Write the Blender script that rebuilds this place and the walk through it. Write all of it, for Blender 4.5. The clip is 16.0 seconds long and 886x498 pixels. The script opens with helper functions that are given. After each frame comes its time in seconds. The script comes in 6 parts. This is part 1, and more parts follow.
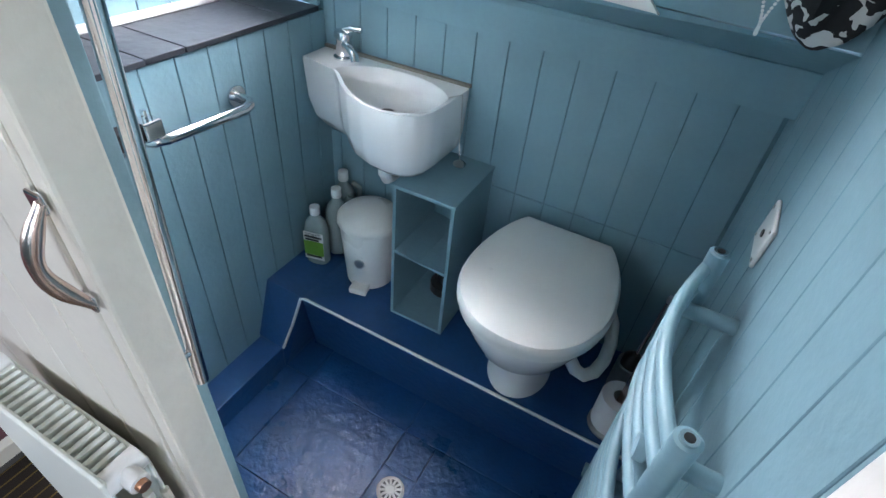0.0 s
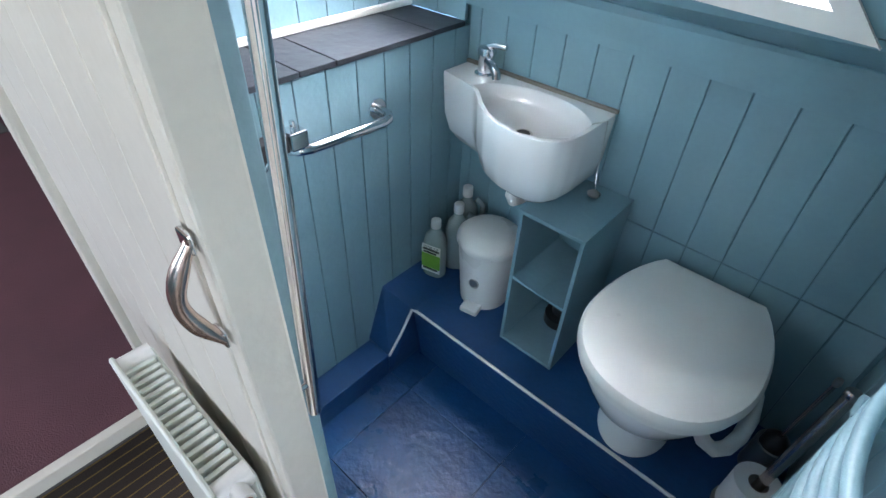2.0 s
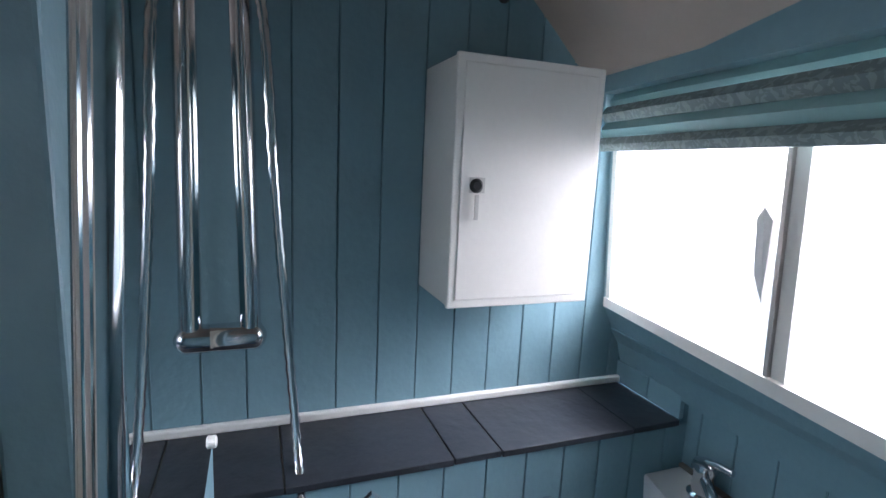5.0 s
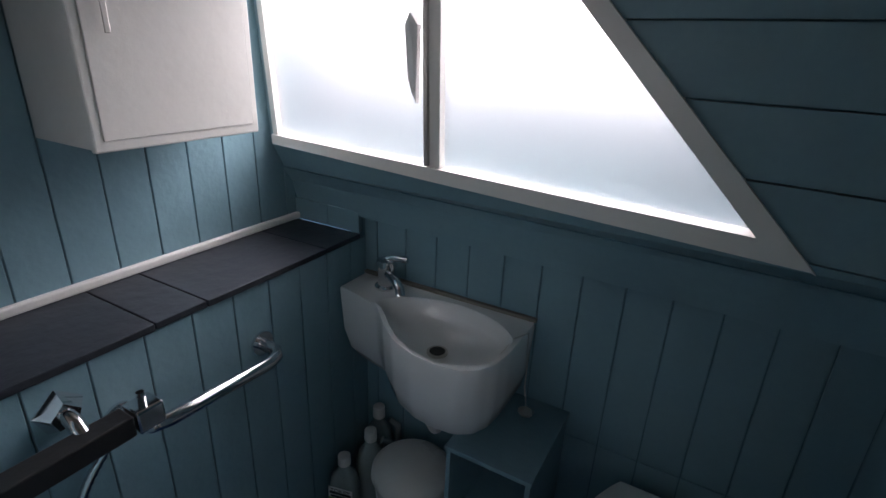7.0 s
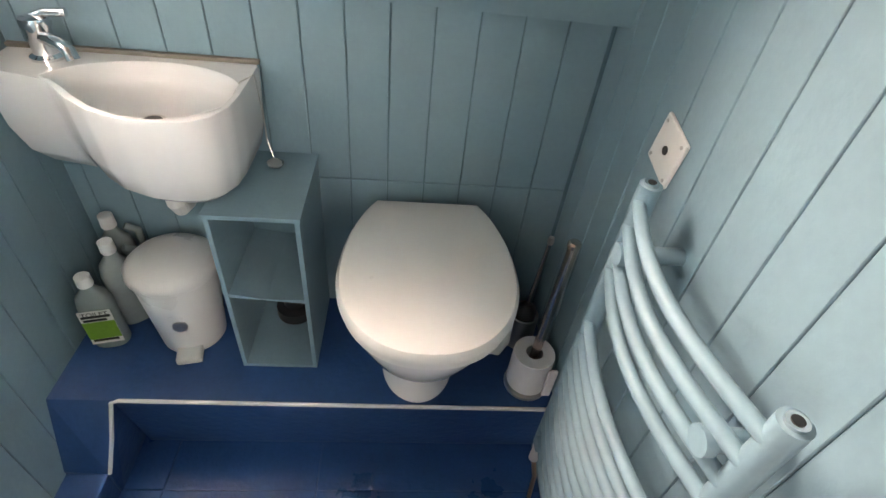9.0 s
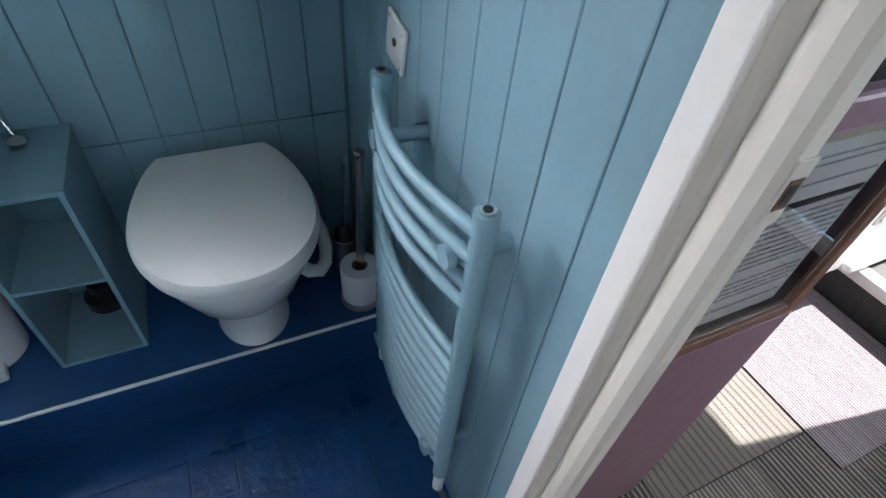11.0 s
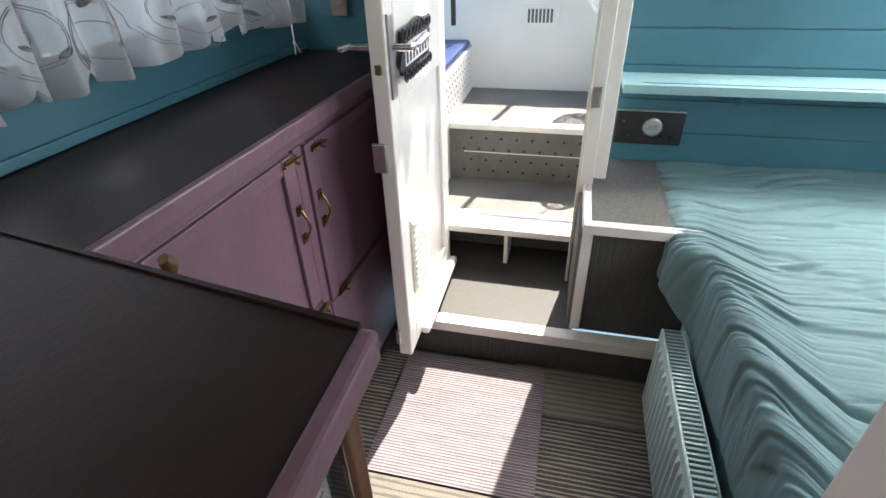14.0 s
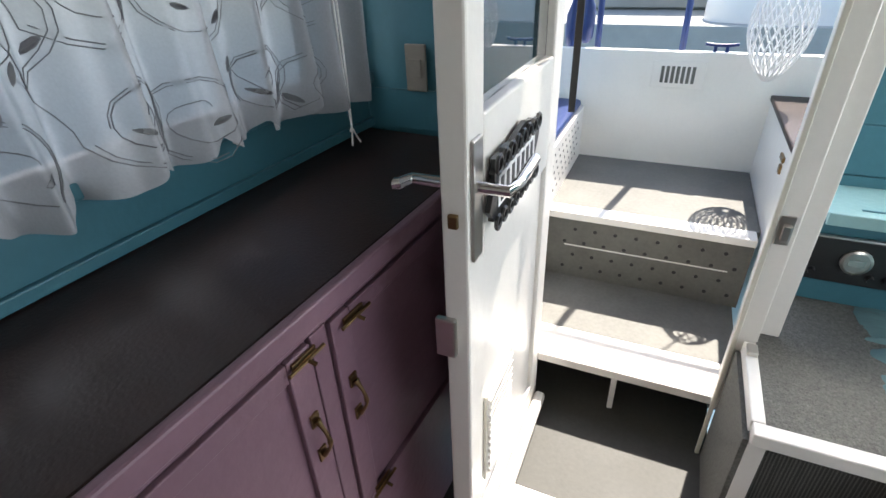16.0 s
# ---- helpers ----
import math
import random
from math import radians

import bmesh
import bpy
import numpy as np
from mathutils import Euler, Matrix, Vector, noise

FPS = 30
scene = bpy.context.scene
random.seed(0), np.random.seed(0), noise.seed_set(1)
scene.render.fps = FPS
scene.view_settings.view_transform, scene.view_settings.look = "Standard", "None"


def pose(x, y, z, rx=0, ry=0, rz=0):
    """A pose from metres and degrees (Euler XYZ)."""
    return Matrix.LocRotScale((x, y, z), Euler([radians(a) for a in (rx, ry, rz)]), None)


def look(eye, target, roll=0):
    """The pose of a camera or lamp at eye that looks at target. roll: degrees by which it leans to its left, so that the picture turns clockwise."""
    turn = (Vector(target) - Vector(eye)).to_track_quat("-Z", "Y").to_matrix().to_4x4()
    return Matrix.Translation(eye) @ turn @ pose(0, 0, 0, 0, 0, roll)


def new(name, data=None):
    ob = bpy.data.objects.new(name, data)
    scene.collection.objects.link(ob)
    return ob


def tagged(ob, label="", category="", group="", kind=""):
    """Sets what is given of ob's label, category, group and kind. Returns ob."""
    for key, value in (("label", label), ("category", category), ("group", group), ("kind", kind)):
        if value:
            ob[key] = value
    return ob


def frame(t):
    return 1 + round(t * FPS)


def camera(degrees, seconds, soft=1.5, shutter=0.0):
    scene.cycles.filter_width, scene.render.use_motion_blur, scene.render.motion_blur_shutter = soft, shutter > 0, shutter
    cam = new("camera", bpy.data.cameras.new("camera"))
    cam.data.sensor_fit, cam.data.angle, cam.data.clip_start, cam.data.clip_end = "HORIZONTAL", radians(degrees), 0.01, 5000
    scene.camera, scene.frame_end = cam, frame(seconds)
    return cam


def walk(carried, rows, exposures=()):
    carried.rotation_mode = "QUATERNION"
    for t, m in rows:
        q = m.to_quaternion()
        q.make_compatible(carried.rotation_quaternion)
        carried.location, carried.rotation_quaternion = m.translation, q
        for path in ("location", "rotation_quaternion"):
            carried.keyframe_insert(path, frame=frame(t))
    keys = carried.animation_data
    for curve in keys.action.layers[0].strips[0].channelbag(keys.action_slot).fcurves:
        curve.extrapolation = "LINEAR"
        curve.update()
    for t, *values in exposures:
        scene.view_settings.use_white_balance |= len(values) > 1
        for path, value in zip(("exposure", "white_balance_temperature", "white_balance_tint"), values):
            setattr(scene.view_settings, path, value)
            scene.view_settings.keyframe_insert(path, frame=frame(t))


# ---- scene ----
cam = camera(82.4, 16.0)
PATH = [
    (0, (0.981, -1.182, 1.46), (0.343, 0.215, 0.179), 6.1),
    (0.5, (0.985, -1.17, 1.408), (0.277, 0.05, -0.01), 6.4),
    (1, (0.986, -1.169, 1.406), (0.217, -0.033, -0.05), 5.4),
    (1.5, (0.984, -1.158, 1.422), (0.127, -0.022, 0.017), 4.0),
    (2, (0.912, -1.137, 1.462), (-0.081, 0.025, 0.172), 2.7),
    (2.5, (0.867, -1.053, 1.458), (-0.421, 0.02, 0.368), 0.7),
    (3, (0.831, -0.954, 1.466), (-0.744, -0.06, 0.618), -0.2),
    (3.5, (0.804, -0.909, 1.487), (-0.974, -0.215, 0.888), -0.6),
    (3.7, (0.799, -0.917, 1.502), (-1.045, -0.307, 1.026), -0.2),
    (5.8, (0.785, -0.89, 1.616), (-1.015, -0.056, 1.366), 3.7),
    (6, (0.772, -0.901, 1.617), (-0.937, 0.094, 1.322), 3.7),
    (6.5, (0.761, -0.952, 1.58), (-0.583, 0.446, 1.091), 2.6),
    (7, (0.762, -0.965, 1.493), (-0.138, 0.664, 0.759), 2.5),
    (7.5, (0.774, -0.962, 1.44), (0.163, 0.703, 0.516), 4.0),
    (8, (0.776, -0.963, 1.412), (0.427, 0.704, 0.364), 5.5),
    (8.5, (0.771, -0.975, 1.4), (0.68, 0.638, 0.221), 6.0),
    (9, (0.768, -1.016, 1.362), (0.938, 0.482, 0.047), 6.8),
    (9.5, (0.78, -1.103, 1.346), (1.176, 0.248, -0.074), 7.9),
    (9.7, (0.789, -1.148, 1.347), (1.235, 0.169, -0.09), 8.2),
    (12, (0.902, -1.166, 1.37), (1.768, 0.0, -0.003), 3.3),
    (12.3, (0.924, -1.133, 1.375), (1.909, -0.065, -0.001), 3.0),
    (12.5, (0.968, -1.143, 1.376), (2.171, -0.184, 0.099), 1.0),
    (12.7, (0.998, -1.135, 1.387), (2.331, -0.437, 0.07), 1.5),
    (12.8, (1.009, -1.133, 1.395), (2.403, -0.448, 0.135), 1.0),
    (13, (1.036, -1.142, 1.403), (2.525, -0.631, 0.17), 0.8),
    (13.2, (1.066, -1.146, 1.415), (2.629, -0.804, 0.215), 0.9),
    (13.5, (1.123, -1.142, 1.432), (2.739, -0.89, 0.281), -0.1),
    (13.6, (1.148, -1.132, 1.442), (2.779, -0.879, 0.313), -0.7),
    (14, (1.25, -1.122, 1.467), (2.873, -0.7, 0.377), -2.0),
    (14.4, (1.392, -1.1, 1.472), (2.978, -0.502, 0.41), -2.2),
    (15, (1.531, -1.062, 1.499), (3.026, -0.224, 0.468), -2.5),
    (15.5, (1.628, -0.997, 1.512), (3.143, -0.196, 0.482), -2.3),
    (16, (1.74, -0.963, 1.515), (3.293, -0.237, 0.485), -2.5),
]
walk(cam, [(t, look(eye, target, roll)) for t, eye, target, roll in PATH], ((0, 2.35, 6200, 16), (1.5, 2.85, 6150, 14), (2, 2.4, 6150, 15), (2.5, 2.1, 6100, 16), (3, 1.35, 5950, 16), (3.5, 0.95, 5900, 16), (6, 0.7, 6000, 18), (6.5, 0.1, 6200, 18), (7, -0.2, 6400, 20), (7.5, 1.3, 6800, 20), (8, 2.3, 7300, 24), (9, 2.75, 8600, 28), (9.3, 2.85, 8600, 27), (9.5, 2.55, 7500, 22), (12, 1.75, 6000, 16), (12.5, 1.85, 6500, 18), (13, 1.85, 6900, 14), (13.5, 1.85, 6900, 13), (14.4, 1.5, 6700, 12), (16, 1.45, 6700, 12)))

# ---- light ----
world = bpy.data.worlds.new("sky_world")
scene.world = world
world.use_nodes = True
wn = world.node_tree
sky = wn.nodes.new("ShaderNodeTexSky")
sky.sky_type = "NISHITA"
sky.sun_disc = False
SUN_EL, SUN_AZ = 56.0, 99.9
sky.sun_elevation = radians(SUN_EL)
sky.sun_rotation = radians(SUN_AZ)
wn.links.new(sky.outputs[0], wn.nodes["Background"].inputs[0])
wn.nodes["Background"].inputs[1].default_value = 0.15


def add_sun():
    d = bpy.data.lights.new("sun", "SUN")
    d.energy, d.angle, d.color = 5.0, radians(0.5), (1.0, 0.95, 0.86)
    ob = new("sun", d)
    e, a = radians(SUN_EL), radians(SUN_AZ)
    way = Vector((math.sin(a) * math.cos(e), math.cos(a) * math.cos(e), math.sin(e)))
    ob.matrix_world = look(tuple(way * 20), (0, 0, 0))


add_sun()


def area(name, eye, target, w, h, power, color=(1, 1, 1)):
    d = bpy.data.lights.new(name, "AREA")
    d.shape, d.size, d.size_y, d.energy, d.color = "RECTANGLE", w, h, power, color
    ob = new(name, d)
    ob.matrix_world = look(eye, target)
    return ob


area("window_light", (0.25, 0.25, 1.75), (0.45, -0.7, 0.8), 1.1, 0.55, 15, (1.0, 0.98, 0.97))
area("port_window_light", (2.0, 0.15, 1.75), (2.1, -0.9, 0.9), 1.3, 0.5, 3.8, (0.95, 0.98, 1.0))
area("aft_window_light", (2.94, -1.95, 1.54), (2.1, -1.75, 0.6), 1.2, 0.3, 6.5, (0.97, 0.98, 1.0))
area("starboard_window_light", (2.0, -2.68, 1.6), (2.0, -1.6, 0.7), 1.6, 0.4, 6, (0.93, 0.98, 1.0))
area("forward_window_light", (-0.9, -2.68, 1.6), (0.3, -1.2, 0.6), 1.4, 0.4, 5.2, (1.0, 0.98, 0.97))


# ---- materials ----
def mat(name, color, rough=0.5, metal=0.0, var=0.12, scale=6.0, fine=90.0, bump=0.15, bump_scale=None, coat=0.0, dirt=0.0, ior=None):
    """A surface with colour variation at two scales and a fine relief."""
    m = bpy.data.materials.new(name)
    m.use_nodes = True
    nt = m.node_tree
    b = nt.nodes["Principled BSDF"]
    b.inputs["Roughness"].default_value = rough
    b.inputs["Metallic"].default_value = metal
    b.inputs["Coat Weight"].default_value = coat
    b.inputs["Coat Roughness"].default_value = 0.15
    co = nt.nodes.new("ShaderNodeTexCoord")
    n1 = nt.nodes.new("ShaderNodeTexNoise")
    n1.inputs["Scale"].default_value = scale
    n1.inputs["Detail"].default_value = 5
    n2 = nt.nodes.new("ShaderNodeTexNoise")
    n2.inputs["Scale"].default_value = fine
    n2.inputs["Detail"].default_value = 3
    nt.links.new(co.outputs["Object"], n1.inputs["Vector"])
    nt.links.new(co.outputs["Object"], n2.inputs["Vector"])
    add = nt.nodes.new("ShaderNodeMath")
    add.operation = "MULTIPLY_ADD"
    nt.links.new(n2.outputs["Fac"], add.inputs[0])
    add.inputs[1].default_value = 0.4
    nt.links.new(n1.outputs["Fac"], add.inputs[2])
    ramp = nt.nodes.new("ShaderNodeMapRange")
    ramp.inputs["From Min"].default_value = 0.4
    ramp.inputs["From Max"].default_value = 1.0
    nt.links.new(add.outputs[0], ramp.inputs["Value"])
    mix = nt.nodes.new("ShaderNodeMix")
    mix.data_type = "RGBA"
    c = color
    lo = [max(0, v * (1 - var)) for v in c]
    hi = [min(1, v * (1 + var)) for v in c]
    mix.inputs["A"].default_value = (*lo, 1)
    mix.inputs["B"].default_value = (*hi, 1)
    nt.links.new(ramp.outputs[0], mix.inputs["Factor"])
    out = mix.outputs["Result"]
    if dirt:
        n3 = nt.nodes.new("ShaderNodeTexNoise")
        n3.inputs["Scale"].default_value = 23
        n3.inputs["Detail"].default_value = 8
        n3.inputs["Roughness"].default_value = 0.7
        nt.links.new(co.outputs["Object"], n3.inputs["Vector"])
        r3 = nt.nodes.new("ShaderNodeMapRange")
        r3.inputs["From Min"].default_value, r3.inputs["From Max"].default_value = 0.58, 0.72
        r3.inputs["To Max"].default_value = dirt
        nt.links.new(n3.outputs["Fac"], r3.inputs["Value"])
        m3 = nt.nodes.new("ShaderNodeMix")
        m3.data_type = "RGBA"
        nt.links.new(r3.outputs[0], m3.inputs["Factor"])
        nt.links.new(out, m3.inputs["A"])
        m3.inputs["B"].default_value = (*[v * 0.55 for v in c], 1)
        out = m3.outputs["Result"]
    nt.links.new(out, b.inputs["Base Color"])
    rr = nt.nodes.new("ShaderNodeMapRange")
    rr.inputs["To Min"].default_value = max(0.02, rough * 0.85)
    rr.inputs["To Max"].default_value = min(1, rough * 1.2)
    nt.links.new(n1.outputs["Fac"], rr.inputs["Value"])
    nt.links.new(rr.outputs[0], b.inputs["Roughness"])
    if bump:
        bp = nt.nodes.new("ShaderNodeBump")
        bp.inputs["Strength"].default_value = bump
        bp.inputs["Distance"].default_value = 0.004
        src = n2
        if bump_scale:
            src = nt.nodes.new("ShaderNodeTexNoise")
            src.inputs["Scale"].default_value = bump_scale
            src.inputs["Detail"].default_value = 4
            nt.links.new(co.outputs["Object"], src.inputs["Vector"])
        nt.links.new(src.outputs["Fac"], bp.inputs["Height"])
        nt.links.new(bp.outputs[0], b.inputs["Normal"])
    return m


TEAL = mat("teal_paint", (0.19, 0.32, 0.37), 0.45, bump=0.25, bump_scale=60, var=0.08, dirt=0.06)
# darker copy of the teal paint, shade of gaps and recesses put into colour
TEAL_DARK = mat("teal_gap_shade", (0.1, 0.2, 0.235), 0.6)
CABTEAL = mat("cabin_teal_paint", (0.04, 0.15, 0.195), 0.45, bump=0.25, bump_scale=60, var=0.08)
MINT = mat("pale_teal_paint", (0.27, 0.46, 0.47), 0.4, bump=0.2, var=0.08)
BLUE = mat("blue_floor_paint", (0.01, 0.068, 0.2), 0.28, bump=0.9, bump_scale=26, var=0.2, dirt=0.1)
BLUE_TRIM = mat("blue_ledge_paint", (0.012, 0.07, 0.2), 0.42, bump=0.5, bump_scale=40, var=0.2)
WHITE = mat("white_gloss_paint", (0.77, 0.745, 0.7), 0.3, bump=0.2, bump_scale=40, var=0.04, dirt=0.05)
CREAM = mat("cream_paint", (0.6, 0.575, 0.5), 0.4, bump=0.25, bump_scale=45, var=0.06, dirt=0.08)
SEAL = mat("white_sealant", (0.75, 0.74, 0.7), 0.5, var=0.05)
CERAMIC = mat("white_ceramic", (0.8, 0.8, 0.79), 0.09, bump=0.0, var=0.02)
PLASTIC = mat("white_plastic", (0.74, 0.74, 0.71), 0.28, bump=0.03, var=0.03)
CHROME = mat("chrome", (0.75, 0.75, 0.76), 0.1, 1.0, bump=0.0, var=0.03)
COPPERY = mat("worn_copper_chrome", (0.62, 0.5, 0.45), 0.24, 1.0, bump=0.05, var=0.12)
STEEL = mat("brushed_steel", (0.55, 0.53, 0.5), 0.28, 1.0, bump=0.1, var=0.08)
BRASS = mat("aged_brass", (0.22, 0.145, 0.07), 0.33, 1.0, bump=0.2, var=0.25)
BLACK = mat("black_plastic", (0.015, 0.015, 0.016), 0.35, var=0.2)
SLATE = mat("black_slate_tile", (0.03, 0.034, 0.044), 0.4, bump=0.5, bump_scale=30, var=0.35, dirt=0.3)
GROUT = mat("pale_grout", (0.22, 0.2, 0.17), 0.8)
MAROON = mat("dark_vinyl_top", (0.024, 0.0115, 0.0098), 0.4, bump=0.12, bump_scale=180, var=0.25)
MAROON.node_tree.nodes["Principled BSDF"].inputs["Specular IOR Level"].default_value = 0.32
PURPLE = mat("dusty_purple_paint", (0.175, 0.098, 0.128), 0.42, bump=0.35, bump_scale=35, var=0.12, dirt=0.12)
WOOD = mat("dark_brown_wood", (0.12, 0.055, 0.03), 0.45, bump=0.3, var=0.3)
FACADE = mat("beige_ceiling_fabric", (0.5, 0.42, 0.36), 0.8, bump=0.1, var=0.05)
MARCARPET = mat("maroon_carpet", (0.1, 0.04, 0.05), 0.95, bump=0.9, bump_scale=300, var=0.2, scale=8, fine=500)
LOCKERCARPET = mat("grey_loop_carpet", (0.13, 0.128, 0.115), 0.95, bump=1.0, bump_scale=230, var=0.4, scale=160, fine=320)
GREYCARPET = mat("grey_carpet", (0.09, 0.085, 0.08), 0.95, bump=0.9, bump_scale=400, var=0.18, scale=8, fine=600)
SHEET = mat("teal_bed_sheet", (0.115, 0.21, 0.222), 0.7, bump=0.15, bump_scale=150, var=0.1)
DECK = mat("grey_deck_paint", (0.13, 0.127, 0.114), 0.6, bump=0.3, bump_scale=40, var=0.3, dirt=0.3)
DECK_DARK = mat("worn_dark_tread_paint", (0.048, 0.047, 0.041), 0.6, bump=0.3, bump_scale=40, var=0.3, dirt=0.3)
MIRRORFRAME = mat("window_aluminium", (0.55, 0.52, 0.5), 0.4, 0.6, bump=0.1)


def glass(name, color=(0.95, 0.98, 0.98), rough=0.0):
    m = bpy.data.materials.new(name)
    m.use_nodes = True
    b = m.node_tree.nodes["Principled BSDF"]
    b.inputs["Base Color"].default_value = (*color, 1)
    b.inputs["Roughness"].default_value = rough
    b.inputs["Transmission Weight"].default_value = 1.0
    b.inputs["IOR"].default_value = 1.45
    return m


GLASS = glass("clear_glass")
MIRROR = mat("mirror_glass", (0.86, 0.9, 0.9), 0.015, 1.0, bump=0.0, var=0.0)
FROST = glass("frosted_glass", (0.95, 0.93, 0.92), 0.6)


for node in BLUE.node_tree.nodes:
    if node.type == "BUMP":
        node.inputs["Distance"].default_value = 0.007


# ---- mesh helpers ----
def part(name, bm, material, parent=None, label="", smooth=False, kind=""):
    me = bpy.data.meshes.new(name)
    bmesh.ops.recalc_face_normals(bm, faces=bm.faces)
    bm.to_mesh(me)
    bm.free()
    me.materials.append(material)
    if smooth:
        for p in me.polygons:
            p.use_smooth = True
        me.set_sharp_from_angle(angle=radians(40))
    ob = new(name, me)
    if parent:
        ob.parent = parent
    return tagged(ob, label=label, kind=kind)


def thing(name, label, category, at=(0, 0, 0), group="", kind=""):
    ob = new(name)
    ob.empty_display_size = 0.05
    ob.location = at
    return tagged(ob, label, category, group, kind)


def add_box(bm, lo, hi, bev=0.0, m=None):
    r = bmesh.ops.create_cube(bm, size=1)
    vs = r["verts"]
    size = Vector(hi) - Vector(lo)
    mid = (Vector(hi) + Vector(lo)) / 2
    for v in vs:
        v.co = Vector((v.co.x * size.x, v.co.y * size.y, v.co.z * size.z)) + mid
    if bev:
        es = list({e for v in vs for e in v.link_edges})
        r = bmesh.ops.bevel(bm, geom=es, offset=bev, segments=2, affect="EDGES", profile=0.5)
        vs = list({v for f in r["faces"] for v in f.verts} | {v for v in vs if v.is_valid})
    if m is not None:
        bmesh.ops.transform(bm, matrix=m, verts=vs)
    return vs


def box(lo, hi, bev=0.0, m=None):
    bm = bmesh.new()
    add_box(bm, lo, hi, bev, m)
    return bm


def add_tube(bm, pts, r, n=12, closed=False):
    """A round rod along points; r may be one radius or one a point."""
    pts = [Vector(p) for p in pts]
    rs = r if isinstance(r, (list, tuple)) else [r] * len(pts)
    rings = []
    up = None
    for i, p in enumerate(pts):
        if closed:
            d = pts[(i + 1) % len(pts)] - pts[i - 1]
        else:
            d = pts[min(i + 1, len(pts) - 1)] - pts[max(i - 1, 0)]
        d.normalize()
        if up is None:
            up = d.orthogonal().normalized()
        up = (up - d * up.dot(d)).normalized()
        side = d.cross(up)
        rings.append([bm.verts.new(p + rs[i] * (math.cos(a) * up + math.sin(a) * side)) for a in [2 * math.pi * k / n for k in range(n)]])
    m = len(rings)
    for i in range(m if closed else m - 1):
        a, b = rings[i], rings[(i + 1) % m]
        for k in range(n):
            bm.faces.new((a[k], a[(k + 1) % n], b[(k + 1) % n], b[k]))
    if not closed:
        bm.faces.new(rings[0][::-1])
        bm.faces.new(rings[-1])


def tube(pts, r, n=12, closed=False):
    bm = bmesh.new()
    add_tube(bm, pts, r, n, closed)
    return bm


def add_loft(bm, rings, cap=True):
    """Skins a list of rings of equally many points."""
    vs = [[bm.verts.new(p) for p in ring] for ring in rings]
    n = len(vs[0])
    for a, b in zip(vs, vs[1:]):
        for k in range(n):
            bm.faces.new((a[k], a[(k + 1) % n], b[(k + 1) % n], b[k]))
    if cap:
        bm.faces.new(vs[0][::-1])
        bm.faces.new(vs[-1])


def lathe(profile, n=32, at=(0, 0, 0), sx=1.0, sy=1.0, cap=True):
    """profile: (radius, height) rows."""
    bm = bmesh.new()
    rings = [[(at[0] + r * sx * math.cos(2 * math.pi * k / n), at[1] + r * sy * math.sin(2 * math.pi * k / n), at[2] + z) for k in range(n)] for r, z in profile]
    add_loft(bm, rings, cap)
    return bm


def prism(poly, z0, z1):
    bm = bmesh.new()
    add_loft(bm, [[(x, y, z0) for x, y in poly], [(x, y, z1) for x, y in poly]])
    return bm


def prism_axis(poly, axis, a, b):
    """A prism of a polygon in the plane across the axis: 'x' takes (y, z), 'y' takes (x, z)."""
    bm = bmesh.new()
    if axis == "x":
        add_loft(bm, [[(v, p, q) for p, q in poly] for v in (a, b)])
    else:
        add_loft(bm, [[(p, v, q) for p, q in poly] for v in (a, b)])
    return bm


def arc(cx, cy, r, a0, a1, n=8):
    return [(cx + r * math.cos(radians(a0 + (a1 - a0) * k / n)), cy + r * math.sin(radians(a0 + (a1 - a0) * k / n))) for k in range(n + 1)]




def striped(name, base, line, pitch, share, rough=0.85, axis="X"):
    """Ribbed carpet: thin lines running athwart, over a tufted ground."""
    m = mat(name, base, rough, bump=0.9, bump_scale=350, var=0.15, scale=5, fine=500)
    nt = m.node_tree
    b = nt.nodes["Principled BSDF"]
    co = nt.nodes.new("ShaderNodeTexCoord")
    sp = nt.nodes.new("ShaderNodeSeparateXYZ")
    nt.links.new(co.outputs["Object"], sp.inputs[0])
    mul = nt.nodes.new("ShaderNodeMath")
    mul.operation = "MULTIPLY"
    mul.inputs[1].default_value = 1 / pitch
    nt.links.new(sp.outputs[axis], mul.inputs[0])
    fr = nt.nodes.new("ShaderNodeMath")
    fr.operation = "FRACT"
    nt.links.new(mul.outputs[0], fr.inputs[0])
    nz = nt.nodes.new("ShaderNodeTexNoise")
    mp = nt.nodes.new("ShaderNodeMapping")
    mp.inputs["Scale"].default_value = (90, 9, 9) if axis == "X" else (9, 90, 9)
    nt.links.new(co.outputs["Object"], mp.inputs[0])
    nt.links.new(mp.outputs[0], nz.inputs["Vector"])
    nz.inputs["Scale"].default_value = 1.0
    thr = nt.nodes.new("ShaderNodeMath")
    thr.operation = "MULTIPLY_ADD"
    nt.links.new(nz.outputs["Fac"], thr.inputs[0])
    thr.inputs[1].default_value = share * 2
    thr.inputs[2].default_value = 0.0
    ls = nt.nodes.new("ShaderNodeMath")
    ls.operation = "LESS_THAN"
    nt.links.new(fr.outputs[0], ls.inputs[0])
    nt.links.new(thr.outputs[0], ls.inputs[1])
    mx = nt.nodes.new("ShaderNodeMix")
    mx.data_type = "RGBA"
    old = b.inputs["Base Color"].links[0].from_socket
    nt.links.new(ls.outputs[0], mx.inputs["Factor"])
    nt.links.new(old, mx.inputs["A"])
    mx.inputs["B"].default_value = (*line, 1)
    nt.links.new(mx.outputs["Result"], b.inputs["Base Color"])
    return m


